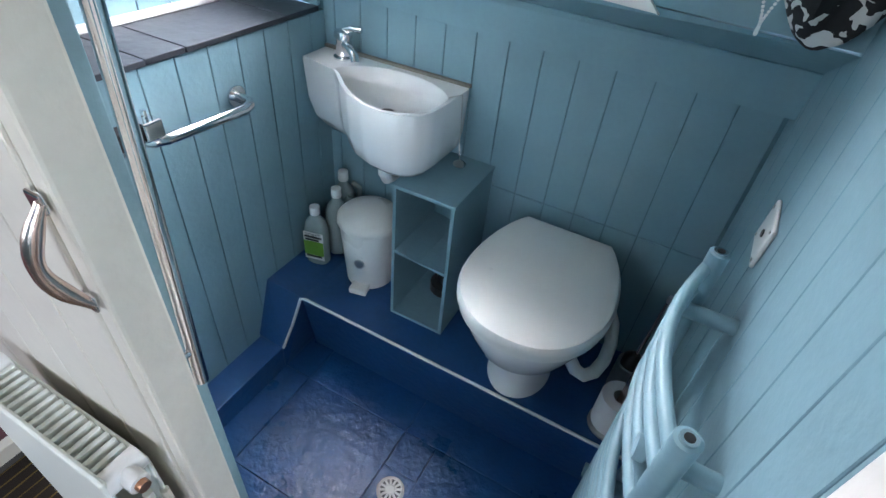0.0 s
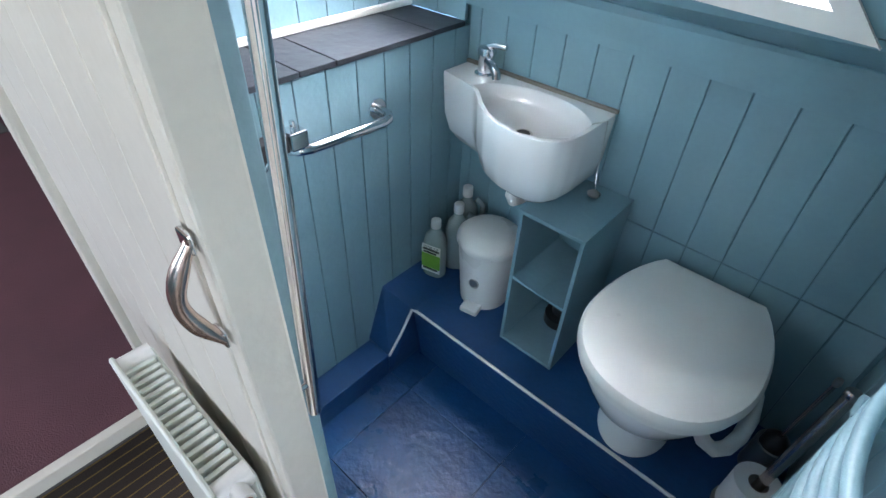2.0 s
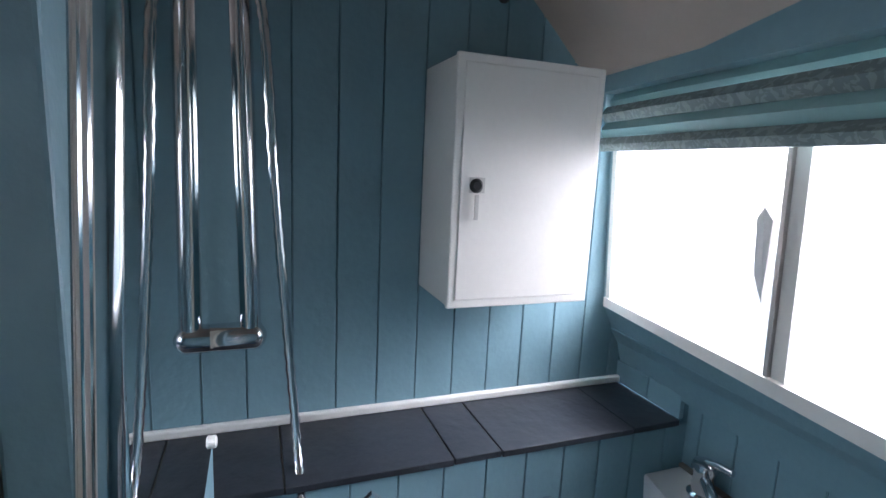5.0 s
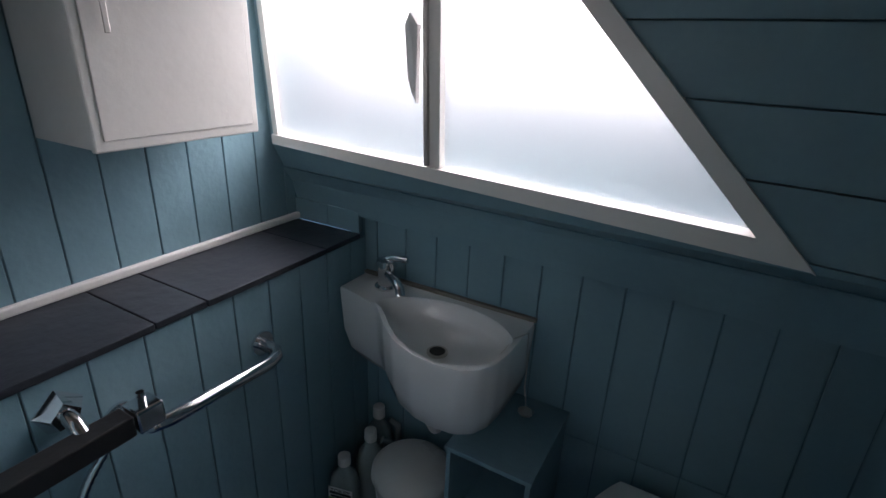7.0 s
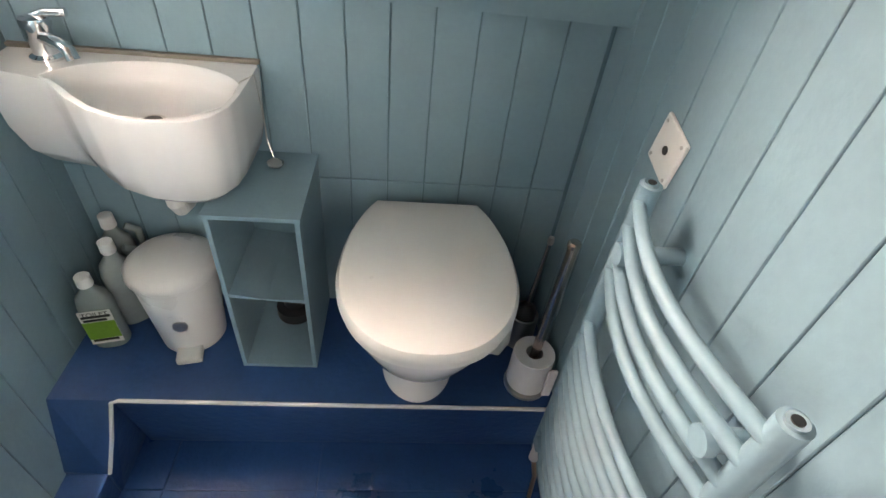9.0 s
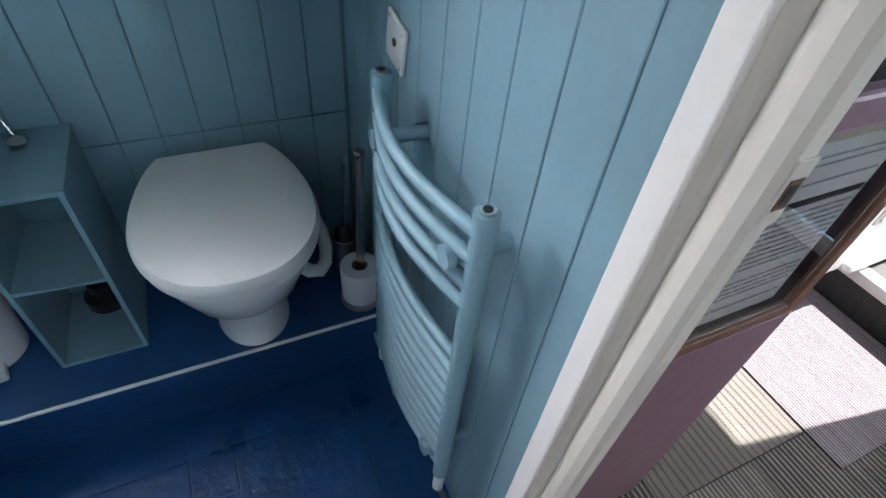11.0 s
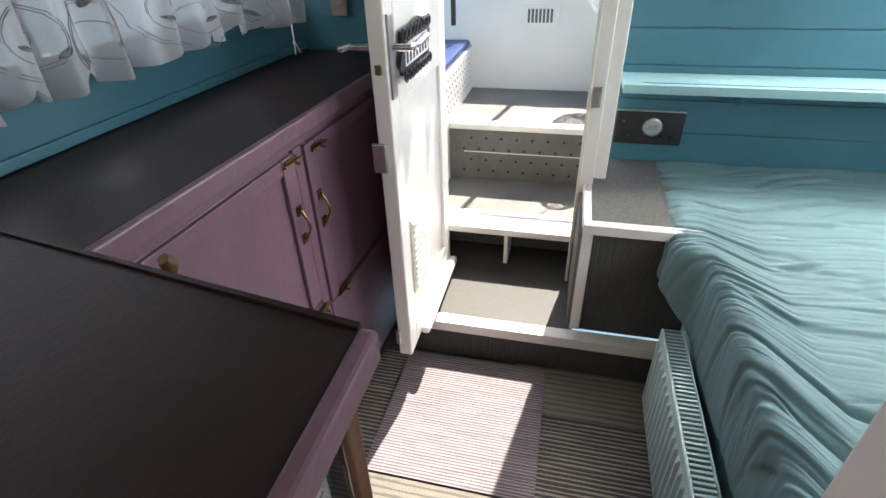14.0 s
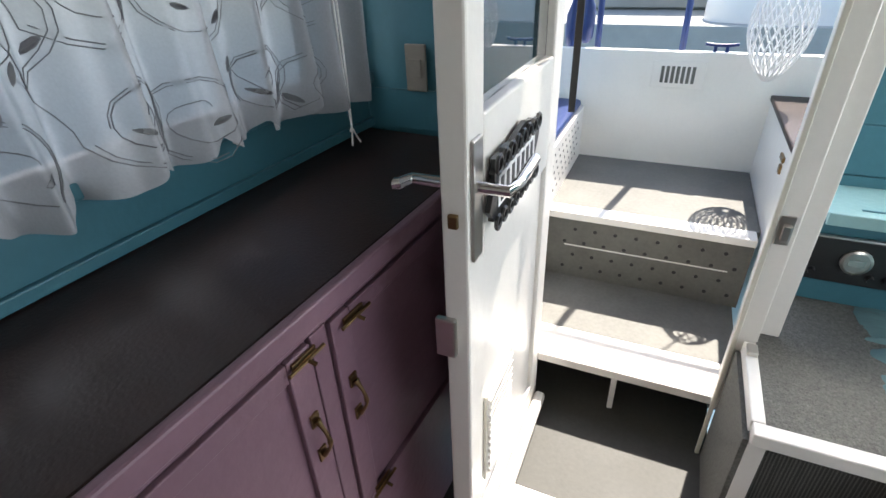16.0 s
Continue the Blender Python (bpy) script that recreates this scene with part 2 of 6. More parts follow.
RIB_GREY = striped("ribbed_grey_carpet", (0.11, 0.104, 0.092), (0.32, 0.3, 0.25), 0.0115, 0.4)
RIB_DARK = striped("ribbed_dark_carpet", (0.06, 0.054, 0.05), (0.3, 0.28, 0.23), 0.0135, 0.35)
RIB_PURPLE = striped("ribbed_purple_carpet", (0.135, 0.112, 0.122), (0.34, 0.3, 0.31), 0.009, 0.4)
RIB_PALE = striped("ribbed_pale_carpet", (0.2, 0.185, 0.155), (0.11, 0.1, 0.085), 0.02, 0.3)
BROWN_LINE = striped("brown_carpet_yellow_lines", (0.05, 0.036, 0.03), (0.26, 0.18, 0.05), 0.028, 0.12)
RISER_RIB = striped("ribbed_riser_carpet", (0.04, 0.039, 0.037), (0.1, 0.1, 0.09), 0.006, 0.4, axis="Y")


def lace():
    """Sheer white voile that lets some light through."""
    m = bpy.data.materials.new("white_voile")
    m.use_nodes = True
    nt = m.node_tree
    nt.nodes.remove(nt.nodes["Principled BSDF"])
    out = nt.nodes["Material Output"]
    co = nt.nodes.new("ShaderNodeTexCoord")
    nz = nt.nodes.new("ShaderNodeTexNoise")
    nz.inputs["Scale"].default_value = 240
    nt.links.new(co.outputs["Object"], nz.inputs["Vector"])
    col = nt.nodes.new("ShaderNodeMix")
    col.data_type = "RGBA"
    col.inputs["A"].default_value = (0.3, 0.312, 0.335, 1)
    col.inputs["B"].default_value = (0.36, 0.37, 0.39, 1)
    nt.links.new(nz.outputs["Fac"], col.inputs["Factor"])
    df = nt.nodes.new("ShaderNodeBsdfDiffuse")
    tl = nt.nodes.new("ShaderNodeBsdfTranslucent")
    tp = nt.nodes.new("ShaderNodeBsdfTransparent")
    nt.links.new(col.outputs["Result"], df.inputs["Color"])
    nt.links.new(col.outputs["Result"], tl.inputs["Color"])
    m1 = nt.nodes.new("ShaderNodeMixShader")
    m1.inputs[0].default_value = 0.32
    nt.links.new(df.outputs[0], m1.inputs[1])
    nt.links.new(tl.outputs[0], m1.inputs[2])
    m2 = nt.nodes.new("ShaderNodeMixShader")
    m2.inputs[0].default_value = 0.1
    nt.links.new(m1.outputs[0], m2.inputs[1])
    nt.links.new(tp.outputs[0], m2.inputs[2])
    nt.links.new(m2.outputs[0], out.inputs["Surface"])
    return m


LACE = lace()
THREAD = mat("grey_embroidery_thread", (0.16, 0.165, 0.18), 0.8, var=0.1)


def patterned(name, ground, figure, scale, cut):
    m = mat(name, ground, 0.8, bump=0.2, var=0.1)
    nt = m.node_tree
    b = nt.nodes["Principled BSDF"]
    co = nt.nodes.new("ShaderNodeTexCoord")
    nz = nt.nodes.new("ShaderNodeTexNoise")
    nz.inputs["Scale"].default_value = scale
    nz.inputs["Detail"].default_value = 1
    nz.inputs["Distortion"].default_value = 2.5
    nt.links.new(co.outputs["Object"], nz.inputs["Vector"])
    gt = nt.nodes.new("ShaderNodeMath")
    gt.operation = "GREATER_THAN"
    gt.inputs[1].default_value = cut
    nt.links.new(nz.outputs["Fac"], gt.inputs[0])
    mx = nt.nodes.new("ShaderNodeMix")
    mx.data_type = "RGBA"
    nt.links.new(gt.outputs[0], mx.inputs["Factor"])
    nt.links.new(b.inputs["Base Color"].links[0].from_socket, mx.inputs["A"])
    mx.inputs["B"].default_value = (*figure, 1)
    nt.links.new(mx.outputs["Result"], b.inputs["Base Color"])
    return m


DAMASK = patterned("grey_damask_blind", (0.19, 0.235, 0.235), (0.26, 0.32, 0.315), 38, 0.52)
PRINT = patterned("black_white_print", (0.012, 0.012, 0.014), (0.6, 0.6, 0.58), 22, 0.56)
WATER = mat("harbour_water", (0.03, 0.08, 0.11), 0.12, bump=0.8, bump_scale=6, var=0.3)
NAVY = mat("navy_plastic", (0.01, 0.03, 0.13), 0.35, var=0.15)
GREEN = mat("green_label", (0.16, 0.36, 0.03), 0.5, var=0.3)
CLEARBOTTLE = mat("translucent_bottle", (0.28, 0.34, 0.33), 0.25, var=0.1)
INK = mat("faded_print", (0.38, 0.385, 0.4), 0.9)
PAPER = mat("white_paper", (0.78, 0.77, 0.76), 0.9, bump=0.3, bump_scale=200, var=0.03)
BLUETAPE = mat("blue_tape", (0.03, 0.2, 0.6), 0.5)
PALEMINT = mat("pale_mint_enamel", (0.45, 0.62, 0.61), 0.35, var=0.05)
RADIATOR = mat("white_radiator_enamel", (0.7, 0.74, 0.68), 0.3, var=0.04)
GREENTEX = patterned("green_striped_cloth", (0.03, 0.09, 0.06), (0.10, 0.2, 0.13), 60, 0.5)
COPPER = mat("copper", (0.6, 0.32, 0.2), 0.3, 1.0, var=0.15)

# ---- the structure of the shower room ----
XR = 1.172          # inner face of the partition with the towel rail
ZL = 0.26           # toilet ledge
ZF = 0.247          # cabin floor
ZS = 1.055          # slate shelf
PITCH = 0.0867


def boards(parent, wall, a0, a1, z0, z1, pos, material, start, pitch=PITCH, depth=0.012, gap=0.0025):
    """Upright tongue-and-groove boards with a groove at start. wall: 'x-' faces +x, 'x+' faces -x, 'y' faces -y."""
    a = start - pitch * math.ceil((start - a0) / pitch) + gap / 2
    while a < a1 - 1e-4:
        lo, hi = max(a, a0), min(a + pitch - gap, a1)
        if hi - lo > 0.006:
            if wall == "x-":
                bm = box((pos - depth, lo, z0), (pos, hi, z1))
            elif wall == "x+":
                bm = box((pos, lo, z0), (pos + depth, hi, z1))
            else:
                bm = box((lo, pos, z0), (hi, pos + depth, z1))
            bmesh.ops.bevel(bm, geom=bm.edges[:], offset=0.0013, segments=1, affect="EDGES")
            part("board", bm, material, parent)
        a += pitch


def build_bathroom_shell():
    pan = thing("floor_shower", "", "", kind="structure")
    part("floor_slab", box((0.0, -1.0, -0.05), (XR, 0.0, -0.004)), BLUE, pan)
    tiles = [(0.1, 0.2, -1.0, -0.774), (0.1, 0.2, -0.774, -0.437), (0.1, 0.2, -0.437, -0.28), (0.2, 0.58, -0.437, -0.28), (0.58, XR, -0.437, -0.28),
             (0.2, 0.58, -0.774, -0.437), (0.2, 0.58, -1.0, -0.774), (0.58, 0.69, -0.56, -0.437), (0.58, 0.69, -0.774, -0.665), (0.58, 0.69, -1.0, -0.774),
             (0.69, 1.02, -0.774, -0.437), (0.69, 1.02, -1.0, -0.774), (1.02, XR, -0.774, -0.437), (1.02, XR, -1.0, -0.774)]
    for k, (x0, x1, y0, y1) in enumerate(tiles):
        h = 0.0012 * ((k * 7) % 3 - 1)
        part("tile", box((x0 + 0.0015, y0 + 0.0015, -0.01), (x1 - 0.0015, y1 - 0.0015, h), 0.0015), BLUE, pan)
    part("drain_tile", box((0.5815, -0.6635, -0.01), (0.6885, -0.5615, -0.0035), 0.0015), BLUE, pan)

    ledge = thing("ledge", "", "", kind="structure")
    part("ledge_body", prism_axis([(-0.3, -0.02), (-0.345, ZL), (0.02, ZL), (0.02, -0.02)], "x", 0.121, XR), BLUE_TRIM, ledge)
    part("kerb", box((0.0, -1.0, -0.02), (0.097, -0.436, 0.09), 0.004), BLUE_TRIM, ledge)
    bm = bmesh.new()
    add_loft(bm, [[(0.0, -0.437, -0.02), (0.099, -0.437, -0.02), (0.099, -0.437, 0.088), (0.0, -0.437, 0.1)],
                  [(0.0, -0.355, -0.02), (0.1, -0.30, -0.02), (0.121, -0.343, ZL), (0.0, -0.365, ZL + 0.035)],
                  [(0.0, 0.0, -0.02), (0.1, 0.0, -0.02), (0.121, 0.0, ZL), (0.0, 0.0, ZL + 0.035)]])
    part("ledge_wedge", bm, BLUE_TRIM, ledge)
    trim = bmesh.new()
    add_tube(trim, [(0.1, -0.436, 0.09), (0.11, -0.39, 0.17), (0.12, -0.35, ZL), (0.135, -0.346, ZL + 0.003), (XR, -0.349, ZL + 0.002)], 0.005, 6)
    part("white_edge_trim", trim, SEAL, ledge)

    w = thing("wall_left", "", "", kind="structure")
    part("wall_body", box((-0.4, -1.0, -0.1), (-0.006, 0.0035, 1.04)), TEAL_DARK, w)
    boards(w, "x-", -1.0, 0.012, 0.06, 1.04, 0.0, TEAL, -0.579)
    part("upper_wall_body", box((-0.3, -1.0, 1.04), (-0.221, 0.0035, 2.1)), TEAL_DARK, w)
    boards(w, "x-", -1.0, -0.02, ZS + 0.004, 2.1, -0.215, TEAL, -0.573)
    part("seal_strip", box((-0.215, -1.0, ZS), (-0.2, -0.02, ZS + 0.018), 0.004), SEAL, w)
    part("end_board", box((-0.215, -0.022, ZS), (-0.105, -0.01, 1.11), 0.001), TEAL, w)
    part("end_board", box((-0.102, -0.022, ZS), (-0.002, -0.01, 1.11), 0.001), TEAL, w)

    w = thing("wall_back", "", "", kind="structure")
    part("wall_body", box((-0.05, 0.004, 0.0), (XR + 0.05, 0.06, 1.3)), TEAL_DARK, w)
    boards(w, "y", 0.0, XR, 0.68, 1.12, 0.0, TEAL, 0.298)
    boards(w, "y", 0.0, XR, ZL, 0.677, 0.0, TEAL, 0.298)
    band = bmesh.new()
    add_loft(band, [[(-0.215, 0.02, 1.10), (-0.215, -0.012, 1.10), (-0.215, -0.03, 1.16), (-0.215, -0.055, 1.198), (-0.215, -0.052, 1.2), (-0.215, -0.088, 1.268), (-0.215, 0.04, 1.268)],
                    [(XR, 0.02, 1.086), (XR, -0.065, 1.086), (XR, -0.072, 1.13), (XR, -0.082, 1.178), (XR, -0.079, 1.18), (XR, -0.26, 1.258), (XR, 0.04, 1.258)]])
    part("band", band, TEAL, w)

    w = thing("wall_right", "", "", kind="structure")
    part("wall_body", box((XR + 0.004, -0.97, -0.1), (XR + 0.018, 0.1, 2.1)), TEAL_DARK, w)
    boards(w, "x+", -0.97, 0.0, 0.0, 2.1, XR, TEAL, -0.884, 0.0885)


def build_drain():
    d = thing("floor_drain", "round white slotted drain grate in blue floor", "drain", (0.638, -0.614, -0.002))
    part("grate", lathe([(0.04, -0.004), (0.04, 0.003), (0.037, 0.0045), (0.01, 0.0045)], 32), PLASTIC, d)
    part("grate_hole", lathe([(0.03, 0.0046), (0.03, 0.0052)], 32), BLACK, d)
    for k in range(12):
        m = Matrix.Rotation(math.pi * 2 * k / 12, 4, "Z")
        part("grate_bar", box((0.012, -0.0032, 0.0053), (0.032, 0.0032, 0.0075), 0, m), PLASTIC, d)
    part("grate_hub", lathe([(0.014, 0.0053), (0.014, 0.0085), (0.01, 0.01)], 20), PLASTIC, d)
    part("grate_ring", tube([(0.033 * math.cos(a / 12 * math.pi), 0.033 * math.sin(a / 12 * math.pi), 0.0055) for a in range(24)], 0.003, 6, True), PLASTIC, d)


def slate():
    shelf = thing("slate_shelf", "black slate tiled shelf with pale grout lines along teal wall", "shelf")
    part("grout_bed", box((-0.215, -1.0, 1.04), (-0.004, -0.024, ZS - 0.004)), GROUT, shelf)
    cuts = [-1.0, -0.86, -0.56, -0.462, -0.15, -0.023]
    for k, (a, b) in enumerate(zip(cuts, cuts[1:])):
        part("tile", box((-0.213, a + 0.0015, 1.042), (0.004 + 0.002 * (k % 2), b - 0.0015, ZS), 0.0015), SLATE, shelf)


def win_at(x, z, off=0.0):
    return (x, -0.113 - 0.125 * x - 0.06 * (z - 1.265) - off, z)


def win_panel(poly, t0, t1, m, name, parent):
    bm = bmesh.new()
    add_loft(bm, [[win_at(x, z, t0) for x, z in poly], [win_at(x, z, t1) for x, z in poly]])
    return part(name, bm, m, parent)


def window_wall():
    w = thing("wall_window", "", "", kind="structure")
    z = 1.262
    edge = lambda zz: 0.89 - (zz - 1.262) * 1.02
    while z < 2.0:
        z2 = min(z + 0.093, 2.08)
        win_panel([(edge(z) - 0.03, z), (XR, z), (XR, z2 - 0.003), (edge(z2) - 0.03, z2 - 0.003)], 0.0, -0.014, TEAL, "plank", w)
        z = z2
    win_panel([(edge(1.262) - 0.035, 1.262), (XR, 1.262), (XR, 2.08), (0.13, 2.08), (0.13, 1.97)], -0.0145, -0.02, TEAL_DARK, "backing", w)
    win_panel([(-0.3, 1.262), (-0.2, 1.262), (-0.2, 2.08), (-0.3, 2.08)], 0.0, -0.06, TEAL, "return_board", w)
    win = thing("window_1", "", "", kind="structure")
    win_panel([(-0.2, 1.264), (0.885, 1.252), (0.845, 1.282), (-0.2, 1.287)], 0.010, -0.03, WHITE, "window_sill", win)
    win_panel([(0.888, 1.25), (0.396, 1.75), (0.359, 1.75), (0.815, 1.283)], 0.012, -0.03, WHITE, "window_frame", win)
    win_panel([(0.276, 1.287), (0.3, 1.287), (0.3, 1.745), (0.276, 1.745)], 0.004, -0.02, WHITE, "mullion", win)
    win_panel([(0.266, 1.287), (0.274, 1.287), (0.274, 1.745), (0.266, 1.745)], 0.010, -0.02, MIRRORFRAME, "mullion_bead", win)
    win_panel([(-0.2, 1.287), (-0.182, 1.287), (-0.182, 1.745), (-0.2, 1.745)], 0.004, -0.02, WHITE, "window_frame", win)
    win_panel([(-0.182, 1.287), (0.266, 1.287), (0.266, 1.9), (-0.182, 1.9)], -0.012, -0.015, FROST, "pane", win).visible_shadow = False
    win_panel([(0.301, 1.287), (0.81, 1.287), (0.325, 1.79), (0.301, 1.79)], -0.012, -0.015, FROST, "pane", win).visible_shadow = False
    latch = thing("window_wedge", "folded grey paper wedge stuck behind the window mullion", "paper")
    bm = bmesh.new()
    add_loft(bm, [[win_at(0.232, 1.44, 0.0), win_at(0.25, 1.4, 0.0), win_at(0.256, 1.53, 0.0), win_at(0.245, 1.55, 0.0), win_at(0.23, 1.53, 0.0)],
                  [win_at(0.232, 1.44, 0.012), win_at(0.25, 1.4, 0.012), win_at(0.256, 1.53, 0.012), win_at(0.245, 1.55, 0.02), win_at(0.23, 1.53, 0.016)]])
    part("fold", bm, PAPER, latch)


def ceilings():
    c = thing("ceiling_shower", "", "", kind="structure")
    prof = [(-0.1, 1.80), (-0.2, 1.80), (-0.28, 1.88), (-0.36, 1.955), (-0.55, 2.02), (-0.8, 2.05), (-1.1, 2.06)]
    outer = [(y, z + 0.04) for y, z in prof][::-1]
    part("ceiling_panel", prism_axis(prof + outer, "x", -0.3, XR + 0.018), FACADE, c)
    c = thing("ceiling_cabin", "", "", kind="structure")
    part("ceiling_panel", box((XR + 0.018, -2.78, 2.06), (3.0, -0.1, 2.1)), FACADE, c)
    part("ceiling_panel", box((-2.6, -2.78, 2.06), (XR + 0.018, -1.1, 2.1)), FACADE, c)
    p = thing("ceiling_pipe", "short dark rod end fixed below the beige ceiling", "pipe")
    part("rod", tube([(-0.2, -0.42, 1.93), (0.3, -0.5, 2.0)], 0.014, 12), BLACK, p)


def blind():
    b = thing("roman_blind", "grey damask roman blind drawn up above the frosted window", "blind")
    def strip(y0, z0, z1, bulge, name, m):
        bm = bmesh.new()
        rings = []
        for k in range(25):
            x = -0.2 + (XR + 0.19) * k / 24
            yb = -0.113 - 0.125 * x
            wob = 0.004 * math.sin(x * 9 + z0 * 30)
            rings.append([(x, yb - y0 - wob, z0), (x, yb - y0 - bulge - wob, (z0 + z1) / 2), (x, yb - y0 + 0.004, z1), (x, yb - y0 + 0.012, z1), (x, yb - y0 - bulge + 0.01, (z0 + z1) / 2), (x, yb - y0 + 0.008, z0)])
        add_loft(bm, rings)
        part(name, bm, m, b, smooth=True)
    strip(0.07, 1.635, 1.665, 0.006, "fold", DAMASK)
    strip(0.055, 1.66, 1.705, 0.014, "fold", MINT)
    strip(0.06, 1.70, 1.735, 0.012, "fold", DAMASK)
    strip(0.04, 1.73, 1.765, 0.01, "fold", MINT)
    bm = bmesh.new()
    add_loft(bm, [[(-0.2, -0.1, 1.765), (-0.2, -0.16, 1.765), (-0.2, -0.165, 1.83), (-0.2, -0.1, 1.84)], [(XR, -0.2, 1.765), (XR, -0.33, 1.765), (XR, -0.335, 1.875), (XR, -0.2, 1.885)]])
    part("headrail", bm, TEAL, b)


def front_partition():
    w = thing("wall_front", "", "", kind="structure")
    xj = 0.615
    part("post", box((xj - 0.025, -1.044, 0.0), (xj, -0.998, 2.06), 0.004), CREAM, w)
    part("post_bead", box((xj - 0.036, -1.046, ZF), (xj - 0.026, -1.02, 2.06), 0.003), CREAM, w)
    for k in range(6):
        x1 = xj - 0.037 - 0.09 * k
        part("board", box((x1 - 0.088, -1.04, ZF), (x1, -1.026, 2.06), 0.002), CREAM, w)
    part("board_backing", box((0.0, -1.025, 0.0), (xj - 0.026, -0.991, 2.06)), CREAM, w)
    part("edge_architrave", box((-0.03, -1.052, ZF), (0.015, -0.985, 2.06), 0.004), CREAM, w)
    part("inner_board", box((0.0, -0.99, 0.0), (0.575, -0.966, 2.06), 0.002), TEAL, w)
    part("jamb_inner", box((1.122, -0.994, 0.0), (XR + 0.02, -0.966, 2.06), 0.002), WHITE, w)
    part("jamb_moulding", prism([(XR + 0.018, -0.9945), (1.13, -0.9945), (1.141, -0.998), (1.1425, -1.003), (1.137, -1.008), (1.13, -1.016), (1.1265, -1.028),
                                 (1.13, -1.037), (1.136, -1.0405), (1.152, -1.04), (1.158, -1.037), (1.162, -1.026)], 0.0, 2.06), CREAM, w)
    part("threshold", box((xj, -1.05, 0.0), (XR + 0.02, -1.0, ZF + 0.004), 0.003), BLUE_TRIM, w)
    s = thing("strike_plate", "small dark steel latch keeper let into the jamb", "latch", (1.145, -1.0408, 1.192))
    part("plate", box((-0.009, -0.0015, -0.024), (0.009, 0.0005, 0.024), 0.0007), CREAM, s)
    part("keep_hole", box((-0.006, -0.0022, -0.011), (0.006, -0.0016, 0.011)), WOOD, s)
    part("keep_recess", box((-0.0035, -0.0026, -0.007), (0.0035, -0.0023, 0.007)), BLACK, s)
    h = thing("pull_handle", "chrome bow pull handle on the cream panel edge", "handle")
    pts = []
    for k in range(15):
        u = k / 14
        pts.append((0.604 - 0.006 * math.sin(math.pi * u), -1.049 - 0.02 * math.sin(math.pi * u), 1.127 + 0.104 * u))
    rs = [0.0062 + 0.0022 * abs(math.cos(math.pi * k / 14)) - 0.004 * abs(math.cos(math.pi * k / 14)) ** 8 for k in range(15)]
    bm = bmesh.new()
    add_tube(bm, pts, rs, 12)
    part("grip", bm, COPPERY, h, smooth=True)
    part("foot", box((0.589, -1.051, 1.119), (0.608, -1.0465, 1.137), 0.002), CHROME, h)
    part("foot", box((0.589, -1.051, 1.221), (0.608, -1.0465, 1.239), 0.002), CHROME, h)


build_bathroom_shell()
build_drain()
slate()
window_wall()
ceilings()
blind()
front_partition()


# ---- things in the shower room ----
def ring_hit(poly, c, a):
    """Where the ray from c at the angle a leaves the polygon."""
    d = Vector((math.cos(a), math.sin(a)))
    best = 0.0
    for p, q in zip(poly, poly[1:] + poly[:1]):
        p, q = Vector(p) - Vector(c), Vector(q) - Vector(c)
        e = q - p
        den = d.x * e.y - d.y * e.x
        if abs(den) < 1e-9:
            continue
        t = (p.x * e.y - p.y * e.x) / den
        u = (p.x * d.y - p.y * d.x) / den
        if t > 0 and -1e-6 <= u <= 1 + 1e-6:
            best = max(best, t)
    return (c[0] + best * d.x, c[1] + best * d.y)


